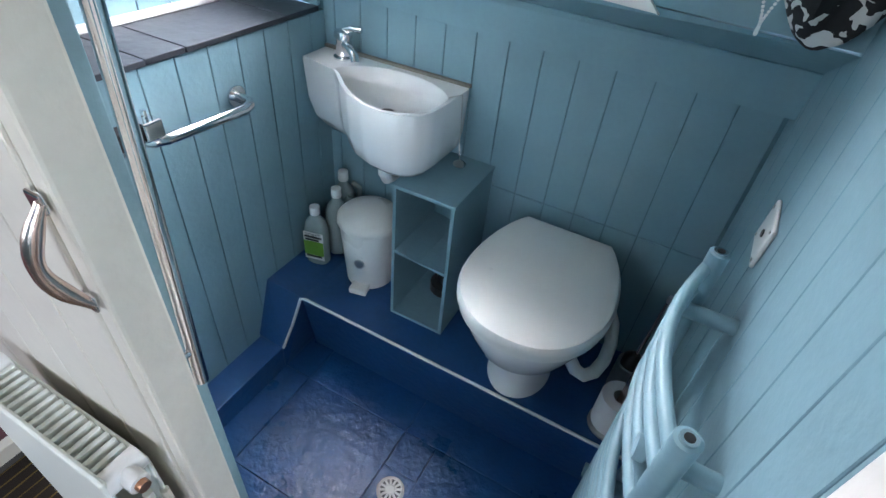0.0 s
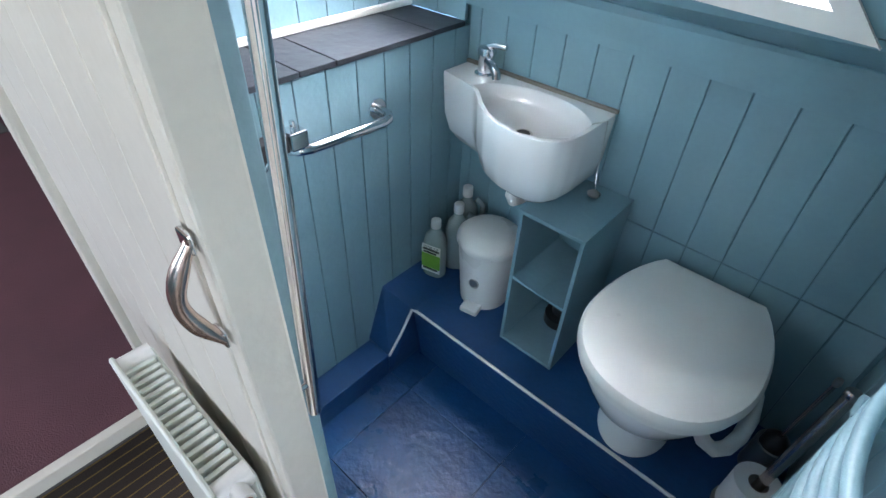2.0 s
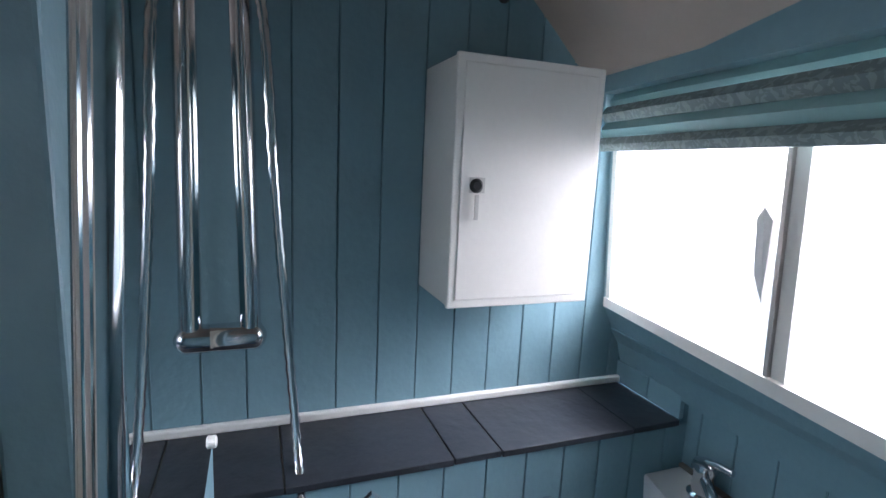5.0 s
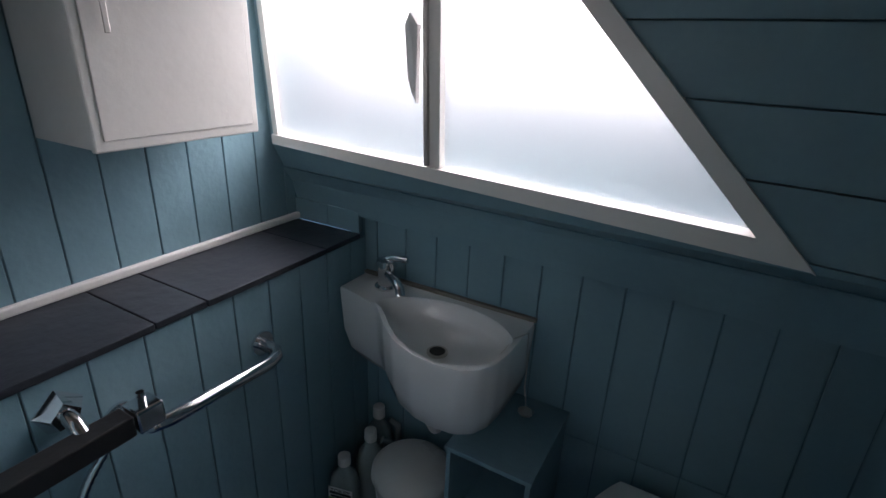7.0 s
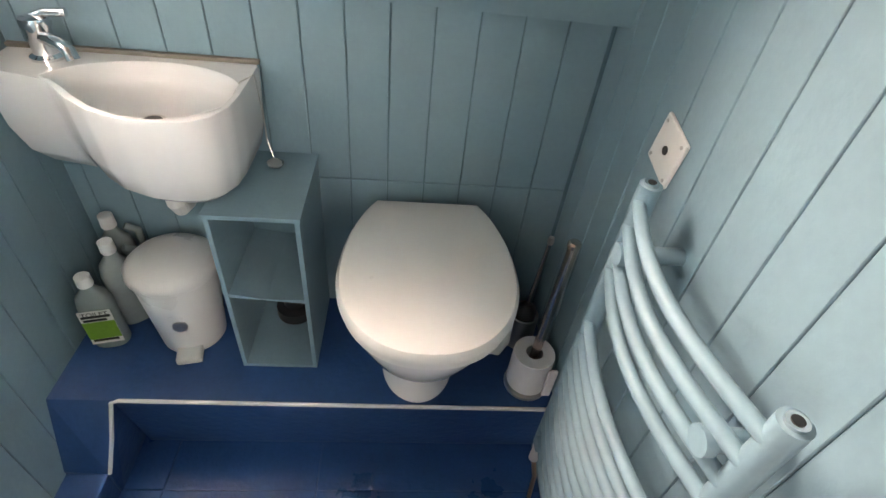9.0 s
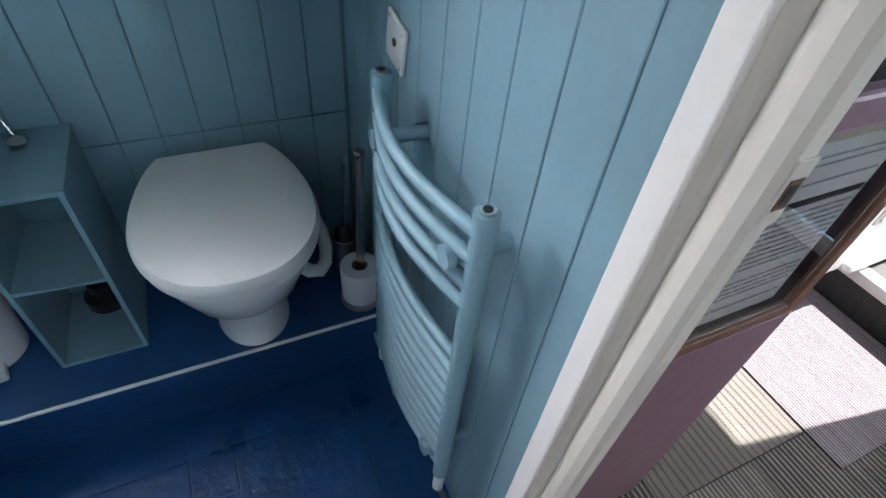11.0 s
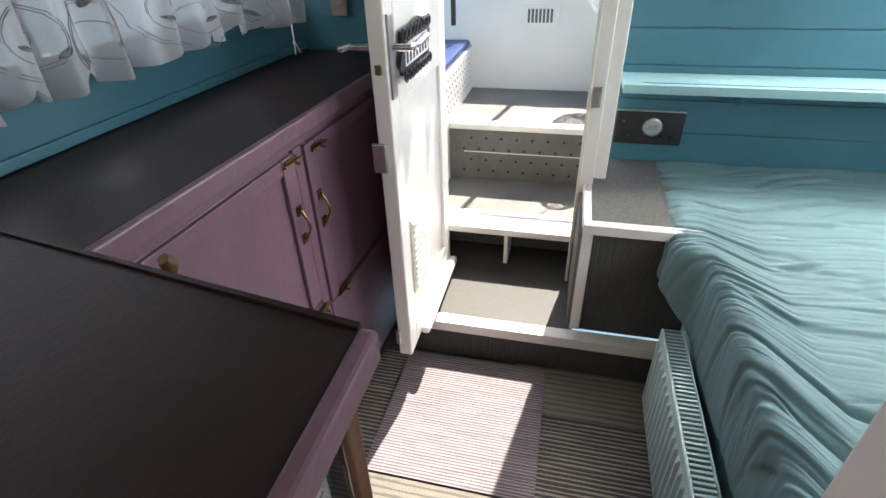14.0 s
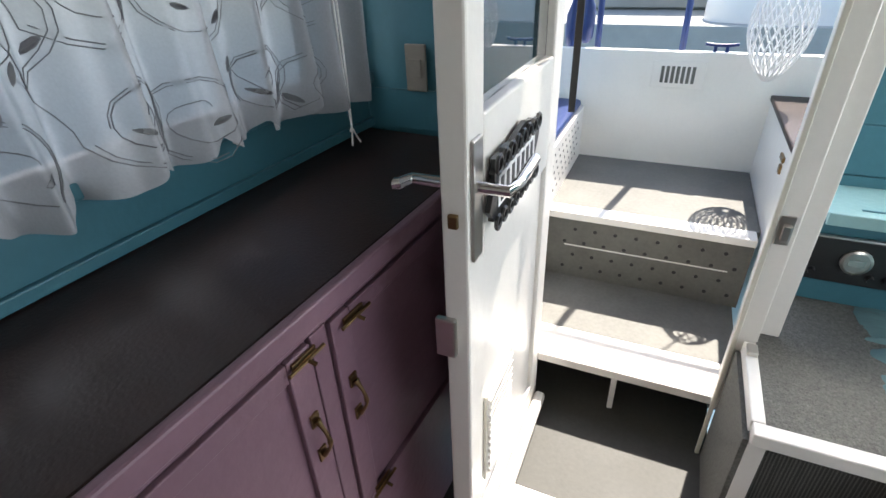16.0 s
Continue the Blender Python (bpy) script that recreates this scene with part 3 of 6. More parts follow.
def wash_basin():
    s = thing("wash_basin", "small white ceramic wall hung basin with side tap deck", "basin")
    poly = [(0.004, -0.002), (0.004, -0.112), (0.012, -0.12), (0.10, -0.126), (0.135, -0.138), (0.165, -0.165), (0.2, -0.2), (0.25, -0.238), (0.31, -0.262), (0.365, -0.268),
            (0.415, -0.262), (0.448, -0.24), (0.468, -0.2), (0.474, -0.15), (0.475, -0.002)]
    c = (0.285, -0.125)
    n = 96
    ang = [2 * math.pi * k / n for k in range(n)]
    outer = [ring_hit(poly, c, a) for a in ang]

    def ell(cx, cy, rx, ry):
        out = []
        for a in ang:
            p = Vector((cx + rx * math.cos(a), cy + ry * math.sin(a)))
            d = p - Vector(c)
            far = (Vector(ring_hit(poly, c, math.atan2(d.y, d.x))) - Vector(c)).length - 0.013
            if d.length > far:
                p = Vector(c) + d * (far / d.length)
            out.append((p.x, p.y))
        return out

    def shrink(f, dz, back=0.0):
        out = []
        for x, y in outer:
            yy = y * (1 - f) if y < -0.01 else y
            xx = x + (0.29 - x) * f * (1.0 if x > 0.15 else 0.75)
            out.append((xx, yy, dz))
        return out

    rings = [[(x, y, z) for x, y, z in shrink(0.6, 0.722)], shrink(0.42, 0.726), shrink(0.22, 0.743), shrink(0.1, 0.772), shrink(0.03, 0.825), shrink(0.0, 0.935)]
    rings.append([(x + (c[0] - x) * 0.012, y + (c[1] - y) * 0.02, 0.943) for x, y in outer])
    inner = ell(0.296, -0.148, 0.176, 0.118)
    rings.append([(x, y, 0.943) for x, y in inner])
    rings.append([(x, y, 0.938) for x, y in ell(0.296, -0.147, 0.17, 0.112)])
    rings.append([(x, y, 0.91) for x, y in ell(0.296, -0.145, 0.158, 0.104)])
    rings.append([(x, y, 0.885) for x, y in ell(0.294, -0.138, 0.125, 0.082)])
    rings.append([(x, y, 0.866) for x, y in ell(0.292, -0.125, 0.06, 0.045)])
    rings.append([(x, y, 0.862) for x, y in ell(0.292, -0.12, 0.022, 0.022)])
    bm = bmesh.new()
    add_loft(bm, rings)
    part("bowl", bm, CERAMIC, s, smooth=True)
    part("waste", lathe([(0.024, 0.862), (0.024, 0.866), (0.012, 0.866)], 24, (0.292, -0.12, 0)), STEEL, s, "steel waste ring")
    part("waste_hole", lathe([(0.018, 0.8662), (0.018, 0.867)], 24, (0.292, -0.12, 0)), BLACK, s)
    part("overflow", lathe([(0.012, -0.002), (0.012, 0.002), (0.007, 0.003)], 20), CHROME, s).matrix_basis = Matrix.Translation((0.455, -0.118, 0.92)) @ Matrix.Rotation(radians(-78), 4, "Y")
    part("overflow_hole", lathe([(0.0075, 0.0031), (0.0075, 0.0036)], 16), BLACK, s).matrix_basis = Matrix.Translation((0.455, -0.118, 0.92)) @ Matrix.Rotation(radians(-78), 4, "Y")
    part("back_seal", box((0.004, -0.012, 0.943), (0.475, 0.0, 0.952), 0.002), GROUT, s)
    part("drain_pipe", tube([(0.3, -0.14, 0.77), (0.3, -0.14, 0.69), (0.3, -0.13, 0.672), (0.3, -0.1, 0.665), (0.3, -0.01, 0.665)], 0.02, 16), PLASTIC, s)
    t = thing("basin_tap", "small chrome mixer tap on the basin deck", "tap", (0.10, -0.045, 0.943))
    part("tap_base", lathe([(0.03, 0), (0.03, 0.005), (0.022, 0.01), (0.021, 0.05), (0.026, 0.06), (0.024, 0.072), (0.008, 0.077)], 28), CHROME, t, smooth=True)
    part("spout", tube([(0.012, -0.01, 0.04), (0.035, -0.03, 0.046), (0.06, -0.048, 0.046), (0.08, -0.062, 0.04), (0.085, -0.066, 0.026)], 0.0115, 14), CHROME, t, smooth=True)
    part("lever", tube([(0, 0, 0.073), (0.025, 0.0, 0.082), (0.058, 0.004, 0.083)], 0.0075, 12), CHROME, t, smooth=True)
    p = thing("basin_plug", "small steel plug hanging on a thin chain", "plug")
    part("chain", tube([(0.44, -0.12, 0.91), (0.46, -0.1, 0.945), (0.477, -0.06, 0.944), (0.479, -0.05, 0.85), (0.479, -0.05, 0.80), (0.49, -0.06, 0.765)], 0.0015, 6), STEEL, p)
    part("plug", lathe([(0.016, 0), (0.018, 0.005), (0.006, 0.014)], 20, (0.495, -0.07, 0.752)), STEEL, p, smooth=True)


def toilet():
    t = thing("toilet", "white marine toilet with closed lid on blue ledge", "toilet")

    def outline(w, front, z, n=56, back=-0.055, flat=0.085):
        cy = -0.29
        pts = []
        for k in range(n):
            a = 2 * math.pi * k / n
            s, c = math.sin(a), math.cos(a)
            x = w * math.copysign(abs(c) ** 0.88, c)
            y = cy + (front * s if s < 0 else (back - cy) * 1.28 * s)
            if s > 0:
                y = min(y, back)
            pts.append((0.828 + x, y, z))
        return pts
    bm = bmesh.new()
    add_loft(bm, [outline(0.176, 0.2, 0.634), outline(0.183, 0.208, 0.638), outline(0.183, 0.208, 0.65), outline(0.176, 0.2, 0.66), outline(0.15, 0.17, 0.666, back=-0.075), outline(0.08, 0.09, 0.668, back=-0.12)])
    part("lid", bm, PLASTIC, t, smooth=True)
    bm = bmesh.new()
    add_loft(bm, [outline(0.168, 0.19, 0.612), outline(0.178, 0.2, 0.616), outline(0.178, 0.2, 0.63), outline(0.17, 0.192, 0.633)])
    part("seat", bm, PLASTIC, t, smooth=True)

    def egg(cy, rx, ry, z, n=48):
        return [(0.826 + rx * math.cos(2 * math.pi * k / n), cy + ry * math.sin(2 * math.pi * k / n), z) for k in range(n)]
    bm = bmesh.new()
    add_loft(bm, [egg(-0.235, 0.07, 0.085, 0.37), egg(-0.25, 0.1, 0.12, 0.42), egg(-0.265, 0.135, 0.16, 0.48), egg(-0.275, 0.158, 0.185, 0.55), egg(-0.28, 0.166, 0.195, 0.59), egg(-0.28, 0.166, 0.195, 0.608), egg(-0.28, 0.158, 0.187, 0.611)])
    part("bowl", bm, CERAMIC, t, smooth=True)
    bm = bmesh.new()
    add_loft(bm, [egg(-0.215, 0.09, 0.12, ZL), egg(-0.215, 0.088, 0.117, ZL + 0.012), egg(-0.22, 0.07, 0.09, ZL + 0.05), egg(-0.23, 0.062, 0.078, ZL + 0.09), egg(-0.235, 0.069, 0.084, 0.372)])
    part("pedestal", bm, CERAMIC, t, smooth=True)
    part("inlet_hose", tube([(0.92, -0.24, 0.47), (0.945, -0.27, 0.452), (0.975, -0.292, 0.434), (1.0, -0.29, 0.425), (1.02, -0.265, 0.424), (1.032, -0.225, 0.434), (1.033, -0.18, 0.455), (1.02, -0.13, 0.478), (0.995, -0.09, 0.493), (0.95, -0.05, 0.5)], 0.017, 14), PLASTIC, t, "white plastic flush hose", smooth=True)
    part("hose_tape", tube([(0.925, -0.243, 0.468), (0.95, -0.265, 0.452)], 0.019, 14), BLUETAPE, t, "blue tape round hose")
    part("side_clip", tube([(0.655, -0.13, 0.40), (0.64, -0.16, 0.395), (0.645, -0.18, 0.4), (0.665, -0.175, 0.405)], 0.005, 8), BLUETAPE, t, "blue plastic clip")
    part("hinge_bar", box((0.75, -0.062, 0.615), (0.905, -0.035, 0.64), 0.005), PLASTIC, t)


def cubby():
    c = thing("cubby_shelf", "teal painted open two tier cubby between bin and toilet", "shelf")
    x0, x1, y0, z1 = 0.39, 0.572, -0.24, 0.742
    for lo, hi in [((x0, y0, ZL), (x0 + 0.01, -0.001, z1 - 0.01)), ((x1 - 0.01, y0, ZL), (x1, -0.001, z1 - 0.01)), ((x0 - 0.003, y0 - 0.004, z1 - 0.01), (x1 + 0.003, -0.001, z1)),
                   ((x0 + 0.01, y0, ZL), (x1 - 0.01, -0.001, ZL + 0.01))]:
        part("panel", box(lo, hi, 0.001), TEAL, c)
    bm = bmesh.new()
    add_loft(bm, [[(x0 + 0.01, y0 + 0.002, 0.51), (x1 - 0.01, y0 + 0.002, 0.498), (x1 - 0.01, y0 + 0.002, 0.508), (0.48, y0 + 0.002, 0.508), (x0 + 0.01, y0 + 0.002, 0.52)],
                  [(x0 + 0.01, -0.001, 0.51), (x1 - 0.01, -0.001, 0.498), (x1 - 0.01, -0.001, 0.508), (0.48, -0.001, 0.508), (x0 + 0.01, -0.001, 0.52)]])
    part("middle_shelf", bm, TEAL, c)
    # back of the recess takes the darker teal as painted shade
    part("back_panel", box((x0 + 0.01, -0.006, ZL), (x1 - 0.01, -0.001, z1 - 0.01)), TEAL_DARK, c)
    v = thing("pipe_flange", "dark round pipe flange inside the lower cubby", "pipe", (0.49, -0.06, ZL + 0.01))
    part("flange", lathe([(0.05, 0), (0.05, 0.03), (0.03, 0.04), (0.03, 0.07)], 24), BLACK, v, smooth=True)


def pedal_bin():
    bn = thing("pedal_bin", "small white plastic pedal bin on blue ledge", "bin", (0.24, -0.133, ZL), )
    part("body", lathe([(0.07, 0), (0.077, 0.006), (0.086, 0.12), (0.094, 0.225), (0.094, 0.235)], 40), PLASTIC, bn, smooth=True)
    part("lid", lathe([(0.099, 0.232), (0.102, 0.24), (0.1, 0.254), (0.085, 0.268), (0.05, 0.278), (0.01, 0.281)], 40), PLASTIC, bn, smooth=True)
    part("pedal", box((-0.03, -0.115, 0.008), (0.03, -0.068, 0.03), 0.006, Matrix.Rotation(radians(12), 4, "Z")), PLASTIC, bn, "white foot pedal")
    bm = lathe([(0.017, 0), (0.017, 0.003), (0.012, 0.004)], 24)
    part("badge", bm, STEEL, bn, "small round grey badge").matrix_basis = Matrix.Rotation(radians(12), 4, "Z") @ Matrix.Translation((0, -0.0865, 0.12)) @ Matrix.Rotation(radians(86), 4, "X")


def bottle(at, h, label_mat, rz, handle=False, clear=True, label="clear cleaner bottle with white cap on blue ledge"):
    b = thing("cleaner_bottle", label, "bottle", at)
    bm = bmesh.new()
    rings = []
    for f, w in [(0, 0.85), (0.03, 1), (0.62, 1), (0.74, 0.85), (0.82, 0.45), (0.86, 0.36), (0.9, 0.36)]:
        rings.append([(0.038 * w * math.copysign(abs(math.cos(a)) ** 0.7, math.cos(a)), 0.027 * w * math.copysign(abs(math.sin(a)) ** 0.7, math.sin(a)), h * f) for a in [2 * math.pi * k / 24 for k in range(24)]])
    add_loft(bm, rings)
    part("body", bm, CLEARBOTTLE if clear else PLASTIC, b, smooth=True)
    part("cap", lathe([(0.016, h * 0.88), (0.017, h * 0.89), (0.016, h), (0.012, h * 1.01)], 20), PLASTIC, b, "white screw cap", smooth=True)
    if label_mat:
        bm = box((-0.034, -0.0295, h * 0.12), (0.034, -0.0285, h * 0.62))
        part("paper_label", bm, PAPER, b)
        part("label_panel", box((-0.034, -0.0302, h * 0.2), (0.034, -0.0296, h * 0.46)), label_mat, b, "bright green label panel")
        for q, (a0, a1, zz) in enumerate([(-0.03, 0.03, 0.52), (-0.028, 0.02, 0.47), (-0.028, 0.026, 0.16)]):
            part("label_bar", box((a0, -0.0302, h * zz), (a1, -0.0296, h * (zz + 0.035))), BLACK, b)
        cu = bpy.data.curves.new("label_text", "FONT")
        cu.body, cu.size, cu.align_x, cu.extrude = "TOILET", 0.017, "CENTER", 0.0003
        to = new("label_text", cu)
        cu.materials.append(BLACK)
        to.matrix_basis = Matrix.Translation((0, -0.0304, h * 0.55)) @ Matrix.Rotation(radians(90), 4, "X")
        to.parent = b
    if handle:
        part("carry_handle", tube([(0.03, 0, h * 0.86), (0.055, 0, h * 0.8), (0.055, 0, h * 0.6), (0.034, 0, h * 0.5)], 0.009, 10), CLEARBOTTLE if clear else PLASTIC, b, smooth=True)
    b.rotation_euler = (0, 0, radians(rz))
    return b


def towel_radiator():
    r = thing("towel_radiator", "teal painted curved ladder towel radiator on the boarded wall", "radiator")
    ya, yb = -0.804, -0.449
    for y in (ya, yb):
        bm = prism([(1.107 + 0.016 * math.cos(a), y + 0.016 * math.sin(a)) for a in [math.pi * 2 * k / 20 for k in range(20)]], 0.29, 0.998)
        part("upright", bm, TEAL, r, smooth=True)
        part("end_cap", lathe([(0.0105, 0.998), (0.0105, 1.002), (0.007, 1.002)], 20, (1.107, y, 0)), CHROME, r, "chrome bleed plug")
        part("end_cap_hole", lathe([(0.006, 1.0022), (0.006, 1.0028)], 16, (1.107, y, 0)), BLACK, r)
    zs = [0.968, 0.924, 0.88, 0.838] + [0.715 - 0.037 * k for k in range(11)]
    for z in zs:
        pts = []
        for k in range(13):
            u = k / 12
            pts.append((1.1 - (0.032 if z > 0.8 else 0.022) * math.sin(math.pi * u), ya + (yb - ya) * u, z))
        bm = bmesh.new()
        add_tube(bm, pts, 0.0098, 10)
        part("rung", bm, TEAL, r, smooth=True)
    for y, z in ((-0.77, 0.905), (-0.49, 0.905), (-0.77, 0.36), (-0.49, 0.36)):
        part("bracket", tube([(1.085, y, z), (XR, y, z)], 0.013, 14), TEAL, r, smooth=True)
        part("bracket_cap", tube([(1.075, y, z), (1.088, y, z)], 0.017, 14), TEAL, r, smooth=True)
    for y in (ya, yb):
        part("valve", tube([(1.107, y, 0.29), (1.107, y, 0.25), (1.107, y + 0.0, 0.215)], 0.012, 12), PLASTIC, r, "white valve cap")
        part("supply_pipe", tube([(1.107, y, 0.215), (1.13, y, 0.12), (1.14, y, 0.0)], 0.006, 8), COPPER, r, "copper supply pipe")


def socket():
    s = thing("wall_plate", "white square plate tilted on the teal boards", "plate", (XR - 0.004, -0.352, 0.998))
    s.rotation_euler = (radians(10), 0, 0)
    part("plate", box((-0.004, -0.042, -0.042), (0.003, 0.042, 0.042), 0.003), PLASTIC, s)
    part("outlet", lathe([(0.007, 0), (0.007, 0.002)], 16), BLACK, s, "black round outlet").matrix_basis = Matrix.Translation((-0.0042, 0, 0)) @ Matrix.Rotation(radians(-90), 4, "Y")
    for y in (-0.032, 0.032):
        for z in (-0.032, 0.032):
            part("screw", lathe([(0.003, 0), (0.003, 0.0015)], 10), STEEL, s).matrix_basis = Matrix.Translation((-0.0042, y, z)) @ Matrix.Rotation(radians(-90), 4, "Y")


def brushes():
    b = thing("toilet_brush", "steel toilet brush pot with a thin handle", "brush", (1.105, -0.13, ZL))
    part("pot", lathe([(0.035, 0), (0.04, 0.005), (0.038, 0.11), (0.034, 0.112), (0.034, 0.1)], 28), STEEL, b, smooth=True)
    part("brush_head", lathe([(0.024, 0.05), (0.03, 0.08), (0.028, 0.13), (0.01, 0.15)], 20), BLACK, b, smooth=True)
    part("handle", tube([(0, 0, 0.12), (0.012, 0.0, 0.36)], 0.005, 10), COPPERY, b, smooth=True)
    part("knob", lathe([(0.0065, 0.355), (0.008, 0.365), (0.006, 0.375)], 14, (0.0125, 0, 0)), STEEL, b, smooth=True)
    p = thing("paper_roll_stand", "steel spindle stand holding a white toilet roll", "stand", (1.105, -0.27, ZL))
    part("foot", lathe([(0.055, 0), (0.055, 0.008), (0.045, 0.014), (0.01, 0.016)], 32), STEEL, p, smooth=True)
    part("spindle", tube([(0, 0, 0.01), (0.017, 0.023, 0.45)], 0.0115, 16), COPPERY, p, smooth=True)
    part("spindle_cap", lathe([(0.0125, 0.445), (0.0145, 0.45), (0.0145, 0.458), (0.011, 0.462)], 20, (0.017, 0.023, 0)), COPPERY, p, smooth=True)
    r = thing("toilet_roll", "white toilet paper roll on the steel spindle", "roll", (1.105, -0.27, ZL + 0.017))
    bm = lathe([(0.021, 0.0), (0.05, 0.0), (0.051, 0.004), (0.051, 0.106), (0.05, 0.11), (0.021, 0.11)], 36, cap=False)
    part("paper", bm, PAPER, r, smooth=True)
    part("loose_end", box((0.03, -0.05, -0.0), (0.052, -0.042, 0.1), 0.002), PAPER, r)


def shower_set():
    m = thing("shower_mixer", "black and chrome bar shower mixer on the teal boards", "mixer")
    part("bar", box((0.052, -0.9, 0.94), (0.09, -0.66, 0.975), 0.003), BLACK, m, "glossy black mixer bar")
    part("end_knob", box((0.05, -0.945, 0.938), (0.092, -0.902, 0.977), 0.004), CHROME, m)
    part("end_knob", box((0.05, -0.658, 0.938), (0.092, -0.615, 0.977), 0.004), CHROME, m)
    part("lever_pin", tube([(0.07, -0.636, 0.977), (0.07, -0.636, 0.995)], 0.006, 10), CHROME, m)
    for y in (-0.85, -0.715):
        bm = bmesh.new()
        add_loft(bm, [[(0.0, y - 0.034, 0.99), (0.0, y, 1.02), (0.0, y + 0.034, 0.99), (0.0, y + 0.02, 0.955), (0.0, y - 0.02, 0.955)],
                      [(0.022, y - 0.02, 0.985), (0.022, y, 1.005), (0.022, y + 0.02, 0.985), (0.022, y + 0.012, 0.965), (0.022, y - 0.012, 0.965)]])
        part("wall_flange", bm, CHROME, m)
        part("elbow", tube([(0.01, y, 0.985), (0.04, y, 0.982), (0.06, y, 0.965)], 0.012, 14), CHROME, m, smooth=True)
    h = thing("shower_hose", "long ribbed chrome shower hose looping below the mixer", "hose")
    pts = [(0.07, -0.69, 0.94), (0.065, -0.735, 0.88), (0.06, -0.752, 0.8), (0.058, -0.765, 0.73), (0.058, -0.80, 0.685), (0.058, -0.84, 0.68), (0.058, -0.868, 0.72), (0.058, -0.878, 0.8), (0.06, -0.868, 0.9), (0.07, -0.86, 0.94)]

    def smooth_pts(p, n=6):
        out = []
        for i in range(len(p) - 1):
            p0, p1, p2, p3 = (Vector(p[max(i - 1, 0)]), Vector(p[i]), Vector(p[i + 1]), Vector(p[min(i + 2, len(p) - 1)]))
            for k in range(n):
                t = k / n
                out.append(0.5 * ((2 * p1) + (p2 - p0) * t + (2 * p0 - 5 * p1 + 4 * p2 - p3) * t * t + (3 * p1 - p0 - 3 * p2 + p3) * t ** 3))
        out.append(Vector(p[-1]))
        return out

    def ribbed(p, r):
        sp = smooth_pts(p, 14)
        bm = bmesh.new()
        add_tube(bm, sp, [r * (1.0 if k % 2 else 0.8) for k in range(len(sp))], 10)
        return bm
    part("hose_loop", ribbed(pts, 0.0075), CHROME, h, smooth=True)
    part("hose_riser", ribbed([(0.07, -0.84, 0.975), (0.03, -0.835, 1.02), (-0.07, -0.835, 1.09), (-0.1, -0.85, 1.3), (-0.1, -0.868, 1.55), (-0.1, -0.882, 1.8), (-0.11, -0.9, 1.86)], 0.0092), CHROME, h, smooth=True)
    r = thing("shower_riser", "chrome double shower riser rail with rounded end fitting", "rail")
    part("riser_tube", tube([(-0.165, -0.91, 1.245), (-0.165, -0.92, 2.0)], 0.0185, 18), CHROME, r, smooth=True)
    bm = bmesh.new()
    ys = [-0.985, -0.965, -0.945, -0.925, -0.91, -0.9, -0.892, -0.886, -0.882]
    add_tube(bm, [(-0.165, y, 1.262) for y in ys], [0.025, 0.026, 0.026, 0.026, 0.026, 0.026, 0.022, 0.014, 0.004], 18)
    part("lower_fitting", bm, CHROME, r, smooth=True)
    part("wall_stud", tube([(-0.215, -0.92, 1.262), (-0.17, -0.92, 1.262)], 0.012, 12), CHROME, r, smooth=True)
    part("handset_cradle", tube([(-0.165, -0.92, 1.86), (-0.13, -0.92, 1.87), (-0.09, -0.89, 1.88)], 0.018, 14), CHROME, r, smooth=True)
    part("wall_stud", tube([(-0.215, -0.92, 1.95), (-0.165, -0.92, 1.95)], 0.012, 12), CHROME, r, smooth=True)
    mi = thing("wall_mirror", "frameless rectangular mirror held by small white clips", "mirror")
    part("mirror_glass", box((0.055, -0.965, 1.19), (0.52, -0.96, 1.86), 0.001), MIRROR, mi)
    for x, z in ((0.08, 1.196), (0.46, 1.196), (0.08, 1.853), (0.46, 1.853)):
        part("clip", lathe([(0.009, 0), (0.009, 0.005), (0.006, 0.007)], 16), PLASTIC, mi, "white mirror clip").matrix_basis = Matrix.Translation((x, -0.96, z)) @ Matrix.Rotation(radians(-90), 4, "X")
    g = thing("grab_rail", "short polished chrome grab rail on teal boards", "rail")
    part("grip", tube([(0.004, -0.352, 0.908), (0.045, -0.356, 0.908), (0.062, -0.37, 0.907), (0.068, -0.39, 0.906), (0.068, -0.6, 0.918), (0.062, -0.625, 0.92), (0.045, -0.638, 0.921), (0.004, -0.64, 0.921)], 0.013, 16), CHROME, g, smooth=True)
    for y, z in ((-0.352, 0.908), (-0.64, 0.921)):
        part("flange", tube([(0.0, y, z), (0.006, y, z)], 0.026, 24), CHROME, g, smooth=True)
    v = thing("vertical_rail", "tall slim chrome vertical rail beside the doorway", "rail")
    part("rail", tube([(0.592, -0.98, 0.93), (0.592, -0.952, 1.5), (0.592, -0.932, 1.9)], 0.008, 16), CHROME, v, smooth=True)
    for z in (0.985, 1.85):
        part("standoff", tube([(0.592, -0.977 + 0.042 * (z > 1), z), (0.592, -0.999, z)], 0.005, 10), CHROME, v, smooth=True)


